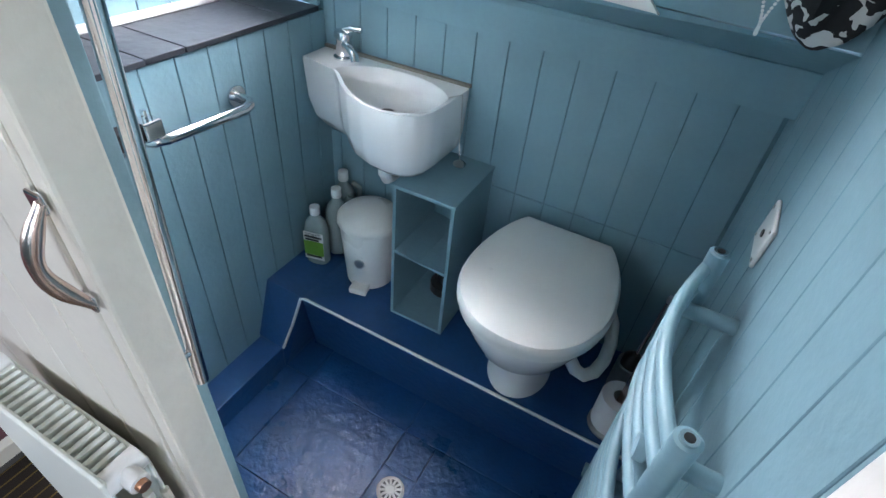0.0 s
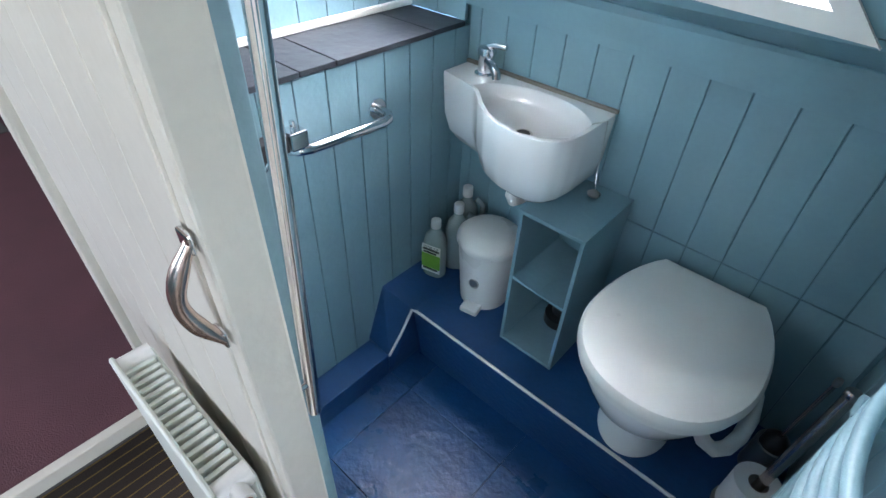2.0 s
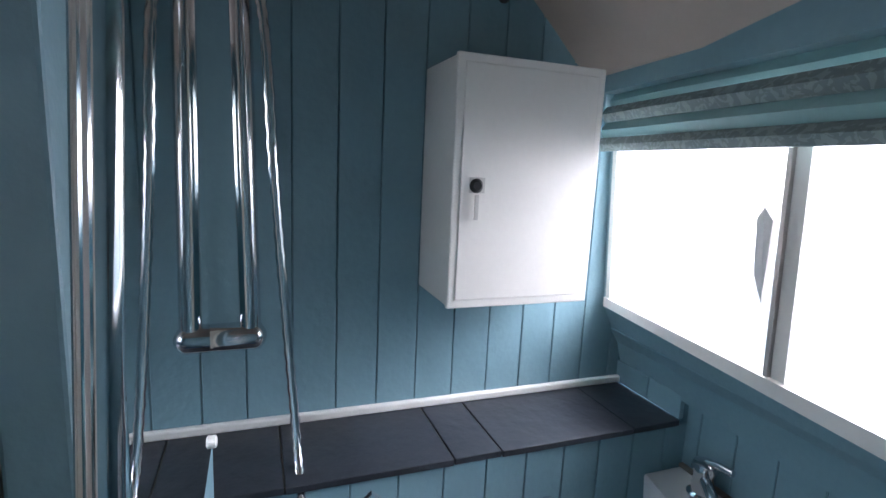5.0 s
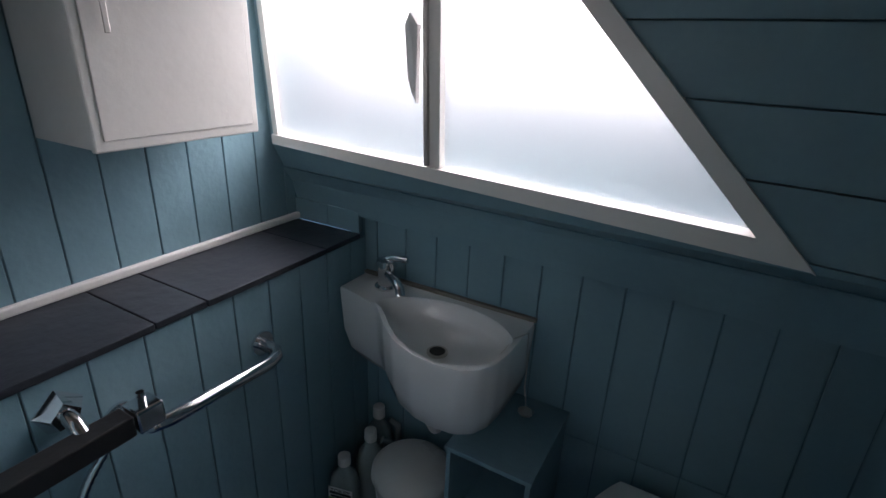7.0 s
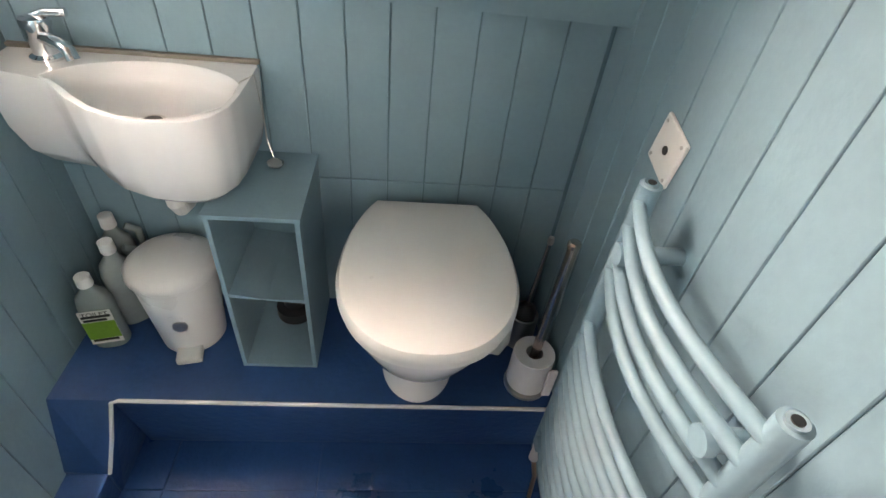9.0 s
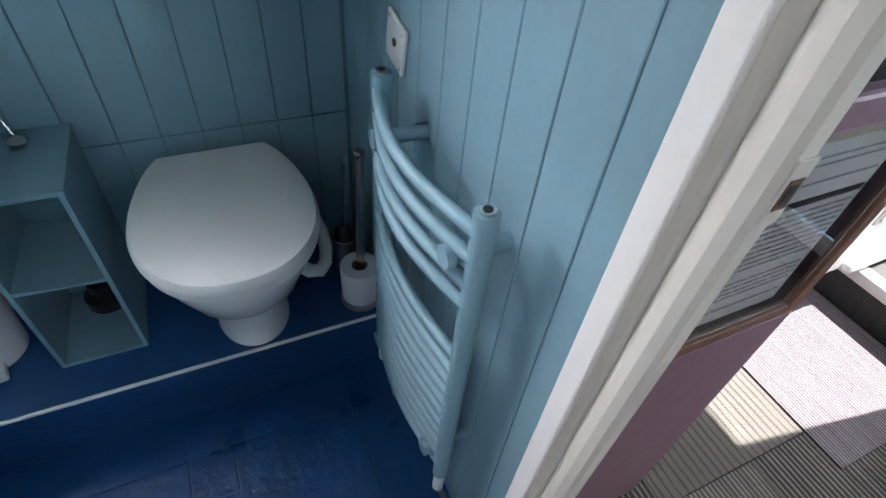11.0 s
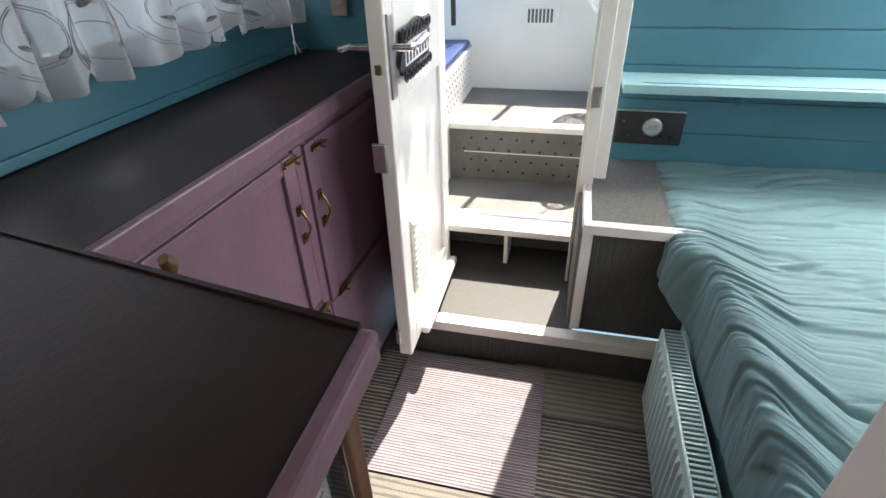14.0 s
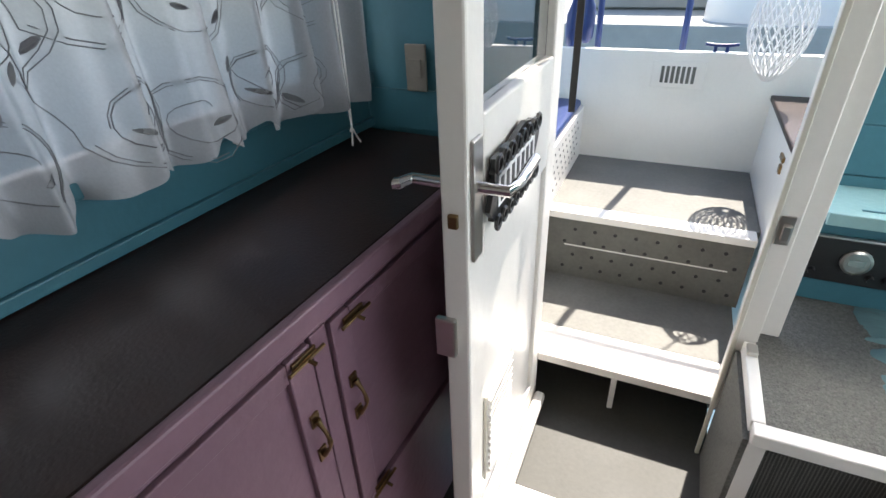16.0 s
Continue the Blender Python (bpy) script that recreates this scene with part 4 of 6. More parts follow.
def cabinet():
    c = thing("medicine_cabinet", "white steel wall cabinet with a key in its lock", "cabinet", (0.0, 0.0, -0.01))
    part("body", box((-0.215, -0.573, 1.343), (-0.048, -0.279, 1.786), 0.002), WHITE, c)
    d = part("door", box((-0.0475, -0.576, 1.34), (-0.036, -0.276, 1.789), 0.003), WHITE, c)
    part("door_panel", box((-0.0362, -0.562, 1.356), (-0.0335, -0.29, 1.774), 0.002), WHITE, d)
    part("lock", lathe([(0.013, 0), (0.013, 0.003), (0.008, 0.008)], 20), BLACK, d).matrix_basis = Matrix.Translation((-0.034, -0.532, 1.565)) @ Matrix.Rotation(radians(90), 4, "Y")
    part("lock_plate", box((-0.0336, -0.545, 1.552), (-0.0322, -0.515, 1.58), 0.0005), STEEL, d)
    part("key", box((-0.026, -0.537, 1.505), (-0.023, -0.529, 1.55), 0.001), STEEL, d, "small steel key")


def curtain_right():
    c = thing("printed_curtain", "bunched black and white printed curtain hanging in corner", "curtain")
    random.seed(4)
    bm = bmesh.new()
    rings = []
    for k in range(22):
        u = k / 21
        x, z = 1.005 + 0.165 * u, 1.425 - 0.08 * math.sin(u * 3) - 0.03 * u
        w = 0.035 + 0.012 * math.sin(u * 17)
        rings.append([(x, -0.285 + w * math.cos(a) * (1 + 0.15 * math.sin(3 * a + 9 * u)), z + 0.06 * math.sin(a) * (1 + 0.2 * math.sin(2 * a + 7 * u))) for a in [2 * math.pi * j / 20 for j in range(20)]])
    add_loft(bm, rings)
    part("fabric", bm, PRINT, c, smooth=True)
    b = thing("bead_chain", "looped white bead chain hanging from the curtain", "chain")
    for k in range(46):
        u = k / 45
        a = math.pi * u
        x = 1.005 + 0.05 * u + 0.01 * math.sin(a * 2)
        z = 1.372 - 0.105 * math.sin(a) ** 0.8 + 0.0 * u
        bm = bmesh.new()
        bmesh.ops.create_icosphere(bm, subdivisions=1, radius=0.0026)
        part("bead", bm, PAPER, b, smooth=True).location = (x, -0.3, z)


wash_basin()
toilet()
cubby()
pedal_bin()
bottle((0.065, -0.185, ZL + 0.02), 0.225, GREEN, 14, label="clear cleaner bottle with green label and white cap")
bottle((0.09, -0.105, ZL + 0.02), 0.26, None, 40, True)
bottle((0.07, -0.04, ZL + 0.025), 0.28, None, 20, True)
towel_radiator()
socket()
brushes()
shower_set()
cabinet()
curtain_right()


# ---- the cabin and the passage ----
def cabin_floor():
    f = thing("floor_cabin", "", "", kind="structure")
    part("floor_slab", box((-0.1, -2.78, ZF - 0.08), (2.46, -1.05, ZF - 0.014)), GREYCARPET, f)
    part("floor_slab", box((XR + 0.02, -1.05, ZF - 0.08), (2.46, -0.1, ZF - 0.014)), GREYCARPET, f)
    part("floor_slab", box((2.461, -0.659, ZF - 0.08), (2.81, -0.1, ZF - 0.014)), GREYCARPET, f)
    yb = -1.042
    rows = [(yb, -0.6, [(1.979, 2.43, RIB_DARK), (1.53, 1.979, RIB_PALE), (XR + 0.03, 1.53, RIB_DARK)]),
            (yb - 0.45, yb, [(2.256, 2.449, RIB_PALE), (1.797, 2.256, RIB_DARK), (1.347, 1.797, RIB_GREY), (0.897, 1.347, RIB_DARK), (0.56, 0.897, RIB_GREY)]),
            (yb - 0.9, yb - 0.45, [(2.06, 2.449, RIB_DARK), (1.61, 2.06, RIB_PALE), (1.16, 1.61, RIB_GREY), (0.71, 1.16, RIB_DARK)])]
    for y0, y1, tiles in rows:
        for x0, x1, m in tiles:
            top = y1 if y1 < -1 or x0 > XR else -1.052
            part("carpet_tile", box((x0 + 0.001, y0 + 0.001, ZF - 0.014), (x1 - 0.001, top - 0.001, ZF), 0.0015), m, f)
    part("carpet_tile", box((1.979, -1.141, ZF + 0.0005), (2.432, -0.69, ZF + 0.006), 0.002), RIB_PURPLE, f)
    for i in range(3):
        for j in range(2):
            part("carpet_tile", box((-0.09 + 0.31 * i, -1.052 - 0.45 * (j + 1), ZF - 0.014), (-0.092 + 0.31 * (i + 1), -1.054 - 0.45 * j, ZF + 0.0005), 0.0015), BROWN_LINE, f)


def stairs():
    s = thing("companion_steps", "grey and white painted wooden steps up to the cockpit", "steps")
    part("riser", box((2.452, -1.525, ZF - 0.01), (2.468, -0.66, 0.343)), RISER_RIB, s, "ribbed carpet riser")
    part("nosing", box((2.448, -1.525, 0.343), (2.495, -0.66, 0.38), 0.003), WHITE, s, "white nosing strip")
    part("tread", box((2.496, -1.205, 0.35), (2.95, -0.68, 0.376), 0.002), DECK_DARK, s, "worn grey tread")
    part("back_board", box((2.951, -1.25, 0.35), (2.962, -0.66, 0.515)), DECK, s)
    part("divider", box((2.82, -0.96, 0.377), (2.95, -0.945, 0.512), 0.002), WHITE, s, "white divider under tread")
    # thin white bar painted in for the sun sliver on the back board
    part("sun_sliver", box((2.94, -1.2, 0.43), (2.95, -1.0, 0.438)), WHITE, s)
    part("nosing", box((2.795, -1.24, 0.512), (2.93, -0.66, 0.538), 0.003), WHITE, s, "white front board of the tread")
    part("tread", box((2.931, -1.24, 0.51), (3.22, -0.66, 0.536), 0.002), DECK, s, "worn grey tread")
    panel = part("riser_panel", box((3.205, -1.25, 0.537), (3.218, -0.66, 0.755)), DECK, s, "perforated grey riser panel")
    hole = None
    for i in range(9):
        for j in range(4):
            y = -0.72 - 0.062 * i - (0.03 if j % 2 else 0)
            if y < -1.235:
                continue
            z = 0.575 + 0.047 * j
            if hole is None:
                bm = lathe([(0.006, 0), (0.006, 0.001)], 10)
                hole = part("hole", bm, BLACK, panel)
                me = hole.data
            else:
                hole = new("hole", me)
                hole.parent = panel
            hole.matrix_basis = Matrix.Translation((3.2048, y, z)) @ Matrix.Rotation(radians(-90), 4, "Y")
    part("scuffed_strip", box((3.2025, -1.2, 0.655), (3.2046, -0.72, 0.659)), SEAL, panel)
    part("nosing", box((3.19, -1.25, 0.755), (3.25, -0.66, 0.779), 0.003), WHITE, s, "white nosing strip")
    part("tread", box((3.251, -1.26, 0.75), (3.72, -0.64, 0.776), 0.002), DECK, s, "worn grey tread")


def cockpit():
    c = thing("wall_cockpit", "", "", kind="structure")
    part("bulwark_back", box((3.72, -2.2, 0.3), (3.75, 0.1, 1.175), 0.004), WHITE, c)
    v = thing("wall_vent", "small white louvred vent in the cockpit bulwark", "vent", (3.719, -0.963, 1.1))
    part("frame", box((-0.006, -0.085, -0.045), (0.001, 0.085, 0.045), 0.002), WHITE, v)
    part("dark_back", box((-0.0068, -0.06, -0.028), (-0.0061, 0.06, 0.028)), DECK, v)
    for k in range(8):
        part("slat", box((-0.011, -0.06 + 0.0165 * k, -0.028), (-0.0069, -0.054 + 0.0165 * k, 0.028)), WHITE, v)
    sb = thing("side_locker", "white perforated side locker with navy cushion in cockpit", "locker")
    part("body", box((2.85, -0.658, 0.3), (3.72, -0.2, 0.97), 0.003), WHITE, sb)
    part("cushion", box((2.86, -0.65, 0.972), (3.7, -0.22, 1.0), 0.012), NAVY, sb, "navy seat cushion")
    hole = None
    for i in range(11):
        for j in range(5):
            if hole is None:
                hole = part("hole", lathe([(0.005, 0), (0.005, 0.001)], 8), BLACK, sb)
                me = hole.data
            else:
                hole = new("hole", me)
                hole.parent = sb
            hole.matrix_basis = Matrix.Translation((3.1 + 0.05 * i + (0.025 if j % 2 else 0), -0.6585, 0.82 + 0.03 * j)) @ Matrix.Rotation(radians(90), 4, "X")
    rb = thing("side_locker", "white side locker with dark lid and brass hasp", "locker")
    part("body", box((3.002, -1.7, 0.3), (3.72, -1.262, 1.03), 0.003), WHITE, rb)
    part("lid", box((3.002, -1.7, 1.032), (3.72, -1.257, 1.05), 0.004), MAROON, rb, "dark lid")
    part("hasp", box((3.25, -1.262, 0.985), (3.3, -1.255, 1.0), 0.002), BRASS, rb, "brass hasp")
    part("padlock", box((3.26, -1.268, 0.95), (3.285, -1.256, 0.975), 0.003), BRASS, rb, "brass padlock")
    r = thing("awning_rail", "slim blue awning rail above the cockpit", "rail")
    part("rail_tube", tube([(3.93, 0.1, 2.1), (3.93, -2.4, 2.1)], 0.012, 12), NAVY, r)
    n = thing("net_bag", "white rope net bag hanging over the cockpit bulwark", "net")
    bm = bmesh.new()
    random.seed(9)
    for k in range(20):
        a0 = 2 * math.pi * k / 20
        for s_ in (1, -1):
            pts = []
            for q in range(13):
                u = q / 12
                rr = 0.085 * math.sin(math.pi * (0.08 + 0.9 * u)) ** 0.7
                a = a0 + s_ * 1.6 * u
                pts.append((3.6 + rr * math.cos(a), -1.215 + rr * math.sin(a), 1.42 - 0.3 * u))
            add_tube(bm, pts, 0.0023, 5)
    part("netting", bm, PAPER, n)
    part("hanging_cord", tube([(3.6, -1.215, 1.4), (3.76, -1.215, 1.75), (3.93, -1.215, 2.098)], 0.003, 6), PAPER, n)
    for y, z0 in ((-0.575, 1.18), (-0.625, 1.2)):
        fd = thing("fender", "navy blue inflatable fender standing behind the bulwark", "fender", (3.8, y, z0))
        part("body", lathe([(0.01, -0.02), (0.025, 0.0), (0.028, 0.05), (0.026, 0.1), (0.012, 0.135), (0.008, 0.16), (0.003, 0.165)], 20), NAVY, fd, smooth=True)
    part("side_deck", box((3.751, -2.2, 0.84), (4.1, 0.1, 0.9), 0.01), WHITE, c)
    for y in (-0.66, -0.965):
        po = thing("awning_post", "slim blue painted awning post beyond the bulwark", "post", (3.9, y, 0.9))
        part("shaft", tube([(0, 0, 0), (0.03, 0.02, 1.2)], 0.012, 12), NAVY, po, smooth=True)
    cl = thing("mooring_cleat", "blue painted metal mooring cleat on the bulwark", "cleat", (3.737, -1.08, 1.175))
    part("horn", tube([(0, -0.05, 0.024), (0, -0.02, 0.02), (0, 0.02, 0.02), (0, 0.05, 0.024)], 0.006, 10), NAVY, cl, smooth=True)
    for y in (-0.018, 0.018):
        part("leg", tube([(0, y, 0), (0, y, 0.02)], 0.006, 10), NAVY, cl, smooth=True)
    # this grey has the shade of the boat's near side put into it
    grey = mat("shaded_grey_hull", (0.36, 0.37, 0.345), 0.5, var=0.1, dirt=0.1)
    bt = thing("moored_boat", "moored motor cruiser with shaded grey hull on the water behind", "boat", (9.0, -1.5, -0.6))
    bm = bmesh.new()
    rings = []
    for k in range(17):
        u = k / 16
        y = -5 + 10 * u
        w = 1.4 * (1 - abs(2 * u - 1) ** 3) + 0.03
        rings.append([(-w * 0.7, y, 0.0), (-w, y, 1.0), (-w, y, 1.35), (w, y, 1.35), (w, y, 1.0), (w * 0.7, y, 0.0)])
    add_loft(bm, rings)
    part("hull", bm, grey, bt, smooth=False)
    part("cabin", box((-0.2, -2.5, 1.35), (0.9, 1.8, 2.2), 0.12), grey, bt)
    for y in (-2.0, -0.9, 0.2):
        part("window", box((-0.212, y, 1.75), (-0.2, y + 0.8, 2.02), 0.004), BLACK, bt)
    part("rail", tube([(-1.35, -3.5, 1.35), (-1.35, -3.5, 1.75), (-1.4, 3.0, 1.75), (-1.35, 3.0, 1.35)], 0.02, 8), CHROME, bt)
    dg = thing("upturned_dinghy", "white upturned dinghy lying on the deck of the moored cruiser", "dinghy", (8.12, -1.95, 0.75))
    rings = []
    for k in range(13):
        u = math.radians(-84 + 14 * k)
        c_, s_ = math.cos(u) ** 0.7, math.sin(u)
        rings.append([(0.42 * c_ * math.cos(a), 0.85 * s_ + 0.0 * a, 0.78 * c_ * max(0.0, math.sin(a)) if 0 <= a <= math.pi + 1e-6 else 0.0) for a in [math.pi * j / 20 for j in range(21)]])
    bm = bmesh.new()
    add_loft(bm, rings)
    part("dinghy_hull", bm, WHITE, dg, smooth=True)
    part("keel_strip", tube([(0, -0.78, 0.25), (0, -0.6, 0.6), (0, -0.3, 0.745), (0, 0, 0.785), (0, 0.3, 0.745), (0, 0.6, 0.6), (0, 0.78, 0.25)], 0.015, 8), grey, dg)
    w = thing("water", "", "", kind="structure")
    part("water_sheet", box((-400, -400, -0.7), (400, 400, -0.6)), WATER, w)


HULL = Matrix.Translation((1.19, -0.205, 0)) @ Matrix.Rotation(radians(-3.2), 4, "Z")


def cabin_shell():
    w = thing("wall_aft", "", "", kind="structure")
    part("wall_body", box((2.976, -2.78, 0.2), (3.0, -1.262, 1.366)), CABTEAL, w)
    part("wall_body", box((2.976, -2.78, 1.7), (3.0, -1.262, 2.06)), CABTEAL, w)
    part("wall_body", box((2.976, -1.3, 1.366), (3.0, -1.262, 1.7)), CABTEAL, w)
    part("wall_body", box((2.976, -2.78, 1.366), (3.0, -2.6, 1.7)), CABTEAL, w)
    z = 0.55
    while z < 2.0:
        if z < 1.33:
            part("plank", box((2.97, -2.72, z + 0.002), (2.976, -1.265, min(z + 0.103, 1.345)), 0.001), CABTEAL, w)
        z += 0.105
    part("window_rail", box((2.955, -2.7, 1.345), (2.976, -1.275, 1.365), 0.002), WHITE, w)
    win = thing("window_3", "", "", kind="structure")
    part("pane", box((2.982, -2.6, 1.366), (2.987, -1.3, 1.7)), FROST, win)
    part("wall_body", box((2.785, -0.7, 0.2), (2.81, -0.1, 2.06)), CABTEAL, w)
    part("plank", box((2.778, -0.69, 1.145), (2.785, -0.32, 1.235), 0.001), CABTEAL, w)
    part("door_jamb", box((2.765, -0.745, 0.38), (2.81, -0.7, 2.06), 0.004), WHITE, w)
    part("door_head", box((2.765, -1.22, 1.9), (2.81, -0.745, 2.06), 0.004), WHITE, w)
    part("post", box((2.758, -1.222, 0.539), (2.80, -1.178, 2.06), 0.003), WHITE, w)
    part("post_bead", box((2.752, -1.184, 0.377), (2.76, -1.174, 2.06), 0.002), CREAM, w)
    part("post_face", box((2.775, -1.26, 0.77), (2.8, -1.223, 2.06), 0.003), WHITE, w)
    k = thing("latch_keeper", "grey metal latch keeper on the white post", "latch", (2.757, -1.2, 1.03))
    part("plate", box((-0.004, -0.012, -0.03), (0.0, 0.012, 0.03), 0.001), STEEL, k)
    part("catch", box((-0.014, -0.008, -0.018), (-0.004, 0.006, 0.015), 0.002), STEEL, k)
    w = thing("wall_hull_starboard", "", "", kind="structure")
    part("wall_body", box((-2.6, -2.78, 0.2), (2.976, -2.74, 1.35)), CABTEAL, w)
    part("wall_body", box((-2.6, -2.78, 1.85), (2.976, -2.74, 2.06)), CABTEAL, w)
    part("wall_body", box((0.1, -2.78, 1.35), (1.1, -2.74, 1.85)), CABTEAL, w)
    w = thing("wall_hull_port", "", "", kind="structure")
    part("wall_body", box((0, 0, 0.2), (1.62, 0.04, 1.27), 0, HULL), CABTEAL, w)
    part("batten", box((0, -0.012, 1.142), (1.6, 0, 1.163), 0.003, HULL), CABTEAL, w)
    part("sill_board", box((0, -0.022, 1.245), (1.6, 0.0, 1.27), 0.004, HULL), CABTEAL, w)
    part("wall_body", box((0, 0, 1.78), (1.62, 0.04, 2.06), 0, HULL), CABTEAL, w)
    part("wall_body", box((1.5, 0, 1.27), (1.62, 0.04, 1.78), 0, HULL), CABTEAL, w)
    win = thing("window_2", "", "", kind="structure")
    part("pane", box((0, 0.015, 1.27), (1.5, 0.019, 1.78), 0, HULL), GLASS, win).visible_shadow = False
    part("window_frame", box((0, 0.005, 1.27), (1.5, 0.03, 1.29), 0, HULL), MIRRORFRAME, win)
    part("mullion", box((0.75, 0.005, 1.29), (0.775, 0.03, 1.78), 0, HULL), MIRRORFRAME, win)
    w = thing("wall_partition_aft", "", "", kind="structure")
    part("cabin_side", box((XR + 0.0205, -0.962, ZF), (XR + 0.028, -0.1, 2.06)), CREAM, w)
    w = thing("wall_forward", "", "", kind="structure")
    part("wall_body", box((-2.64, -2.78, 0.2), (-2.6, -0.1, 2.1)), CREAM, w)
    part("wall_body", box((-2.6, -0.14, 0.2), (-0.3, -0.1, 2.1)), CREAM, w)
    part("wall_body", box((-0.31, -1.0, 0.2), (-0.3, -0.1, 2.1)), CREAM, w)
    part("ceiling_strip", box((-2.6, -1.1, 2.06), (-0.3, -0.1, 2.1)), FACADE, w)


def voile_at(x, z, off=0.0):
    """A point of the gathered curtain, x along the window, z up, off towards the room."""
    pleat = math.sin(x * 62 + 1.6 * math.sin(x * 9))
    v = max(0.0, (z - 1.2) / 0.6)
    gather = 0.03 * pleat + 0.011 * math.sin(x * 137 + 2) + 0.006 * math.sin(x * 23 + z * 14)
    flare = 0.012 * max(0.0, 1 - v * 9) * math.sin(x * 90)
    return HULL @ Vector((x + 0.01 * (1 - v) * math.sin(x * 40), -0.052 + gather * (0.5 + 0.5 * (1 - v)) - 0.012 * (1 - v) + flare - off, z))


def curtain():
    c = thing("voile_curtain", "gathered sheer white voile curtain with embroidered swirls", "curtain")
    nx, nz = 460, 20
    vs, fs = [], []
    for i in range(nx + 1):
        x = 0.02 + 1.47 * i / nx
        hem = 1.24 + 0.032 * (1 - abs(math.cos(x * 30))) ** 1.5 + 0.006 * math.sin(x * 7)
        for j in range(nz + 1):
            vs.append(tuple(voile_at(x, hem + (1.8 - hem) * (j / nz) ** 1.3)))
    for i in range(nx):
        for j in range(nz):
            a = i * (nz + 1) + j
            fs.append((a, a + nz + 1, a + nz + 2, a + 1))
    me = bpy.data.meshes.new("voile")
    me.from_pydata(vs, [], fs)
    me.materials.append(LACE)
    for p in me.polygons:
        p.use_smooth = True
    ob = new("voile", me)
    ob.parent = c
    random.seed(21)
    bm = bmesh.new()

    def line(pts):
        add_tube(bm, [voile_at(x, z, 0.0018) for x, z in pts], 0.00085, 4)

    def leaf(x, z, a, size):
        ring = []
        for k in range(8):
            q = 2 * math.pi * k / 8
            u, w = size * math.cos(q), 0.36 * size * math.sin(q) * abs(math.sin(q)) ** 0.5
            ring.append((x + u * math.cos(a) - w * math.sin(a), z + u * math.sin(a) + w * math.cos(a)))
        add_loft(bm, [[voile_at(px, pz, 0.001) for px, pz in ring], [voile_at(px, pz, 0.0024) for px, pz in ring]])
    k = 0
    cx = 0.1
    while cx < 1.42:
        for cz, r1 in ((1.315 + 0.02 * (k % 2), 0.062), (1.47 + 0.03 * (k % 2), 0.075), (1.65, 0.07)):
            flip = 1 if (k + int(cz * 10)) % 2 else -1
            x0 = cx + random.uniform(-0.02, 0.02)
            turns = random.uniform(1.5, 1.9)
            for extra in (0.0, 0.006):
                sp = []
                for q in range(34):
                    u = q / 33
                    r = (0.016 + (r1 - 0.016) * u ** 0.8) + extra * u
                    a = 2 * math.pi * turns * u + 0.6
                    sp.append((x0 + flip * r * math.cos(a), cz + r * math.sin(a)))
                line(sp if extra == 0.0 else sp[16:])
            ex, ez = sp[-1]
            line([(ex + flip * 0.045 * u + 0.01 * math.sin(4 * u), ez + 0.10 * u) for u in (0, 0.2, 0.4, 0.6, 0.8, 1.0)])
            leaf(x0 + flip * 0.018, cz - 0.012, 0.4 * flip, 0.012)
            leaf(x0 - flip * (r1 * 0.75), cz - r1 * 0.45, 2.2 * flip, 0.012)
            leaf(ex + flip * 0.05, ez + 0.1, 1.2, 0.013)
        cx += 0.125
        k += 1
    part("embroidery", bm, THREAD, c, "grey embroidered swirls and leaves")
    part("curtain_rail", tube([HULL @ Vector((0.0, -0.045, 1.8)), HULL @ Vector((1.55, -0.045, 1.8))], 0.006, 8), BRASS, c)
    t = thing("curtain_cord", "knotted white cord hanging by the curtain end", "cord")
    for k, dx in enumerate((0.0, 0.014)):
        part("cord", tube([HULL @ Vector((1.4 + dx, -0.085, 1.7)), HULL @ Vector((1.405 + dx * 0.6, -0.087, 1.3)), HULL @ Vector((1.408, -0.088, 1.2)), HULL @ Vector((1.4 + 2 * dx, -0.09, 1.165))], 0.002, 6), PAPER, t)
    part("knot", lathe([(0.002, 0), (0.006, 0.005), (0.002, 0.012)], 10, tuple(HULL @ Vector((1.407, -0.088, 1.19)))), PAPER, t)
    s = thing("switch_plate", "pale grey switch plate on the teal bulkhead", "switch", (2.776, -0.435, 1.285))
    part("plate", box((-0.008, -0.025, -0.05), (0.0, 0.025, 0.05), 0.003), GROUT, s)
    part("rocker", box((-0.012, -0.015, -0.02), (-0.008, 0.015, 0.02), 0.002), GROUT, s)


def brass_handle(x, z0, z1, parent, m):
    pts = []
    for k in range(9):
        u = k / 8
        pts.append(m @ Vector((x, -0.006 - 0.016 * math.sin(math.pi * u), z0 + (z1 - z0) * u)))
    bm = bmesh.new()
    add_tube(bm, pts, [0.0055, 0.0035, 0.003, 0.003, 0.0045, 0.003, 0.003, 0.0035, 0.0055], 10)
    part("handle", bm, BRASS, parent, "curved brass pull", smooth=True)
    for z in (z0, z1):
        part("handle_foot", box((x - 0.008, -0.004, z - 0.012), (x + 0.008, 0.0, z + 0.012), 0.001, m), BRASS, parent)


def bolt(x, z, m, parent, length=0.045):
    b = part("bolt", box((x - length / 2, -0.005, z - 0.007), (x + length / 2, -0.0005, z + 0.007), 0.001, m), BRASS, parent, "brass barrel bolt")
    part("bolt_rod", tube([m @ Vector((x - length * 0.75, -0.009, z)), m @ Vector((x + length * 0.75, -0.009, z))], 0.003, 8), BRASS, b)
    part("bolt_knob", tube([m @ Vector((x, -0.012, z)), m @ Vector((x + 0.002, -0.022, z - 0.004))], 0.003, 8), BRASS, b)


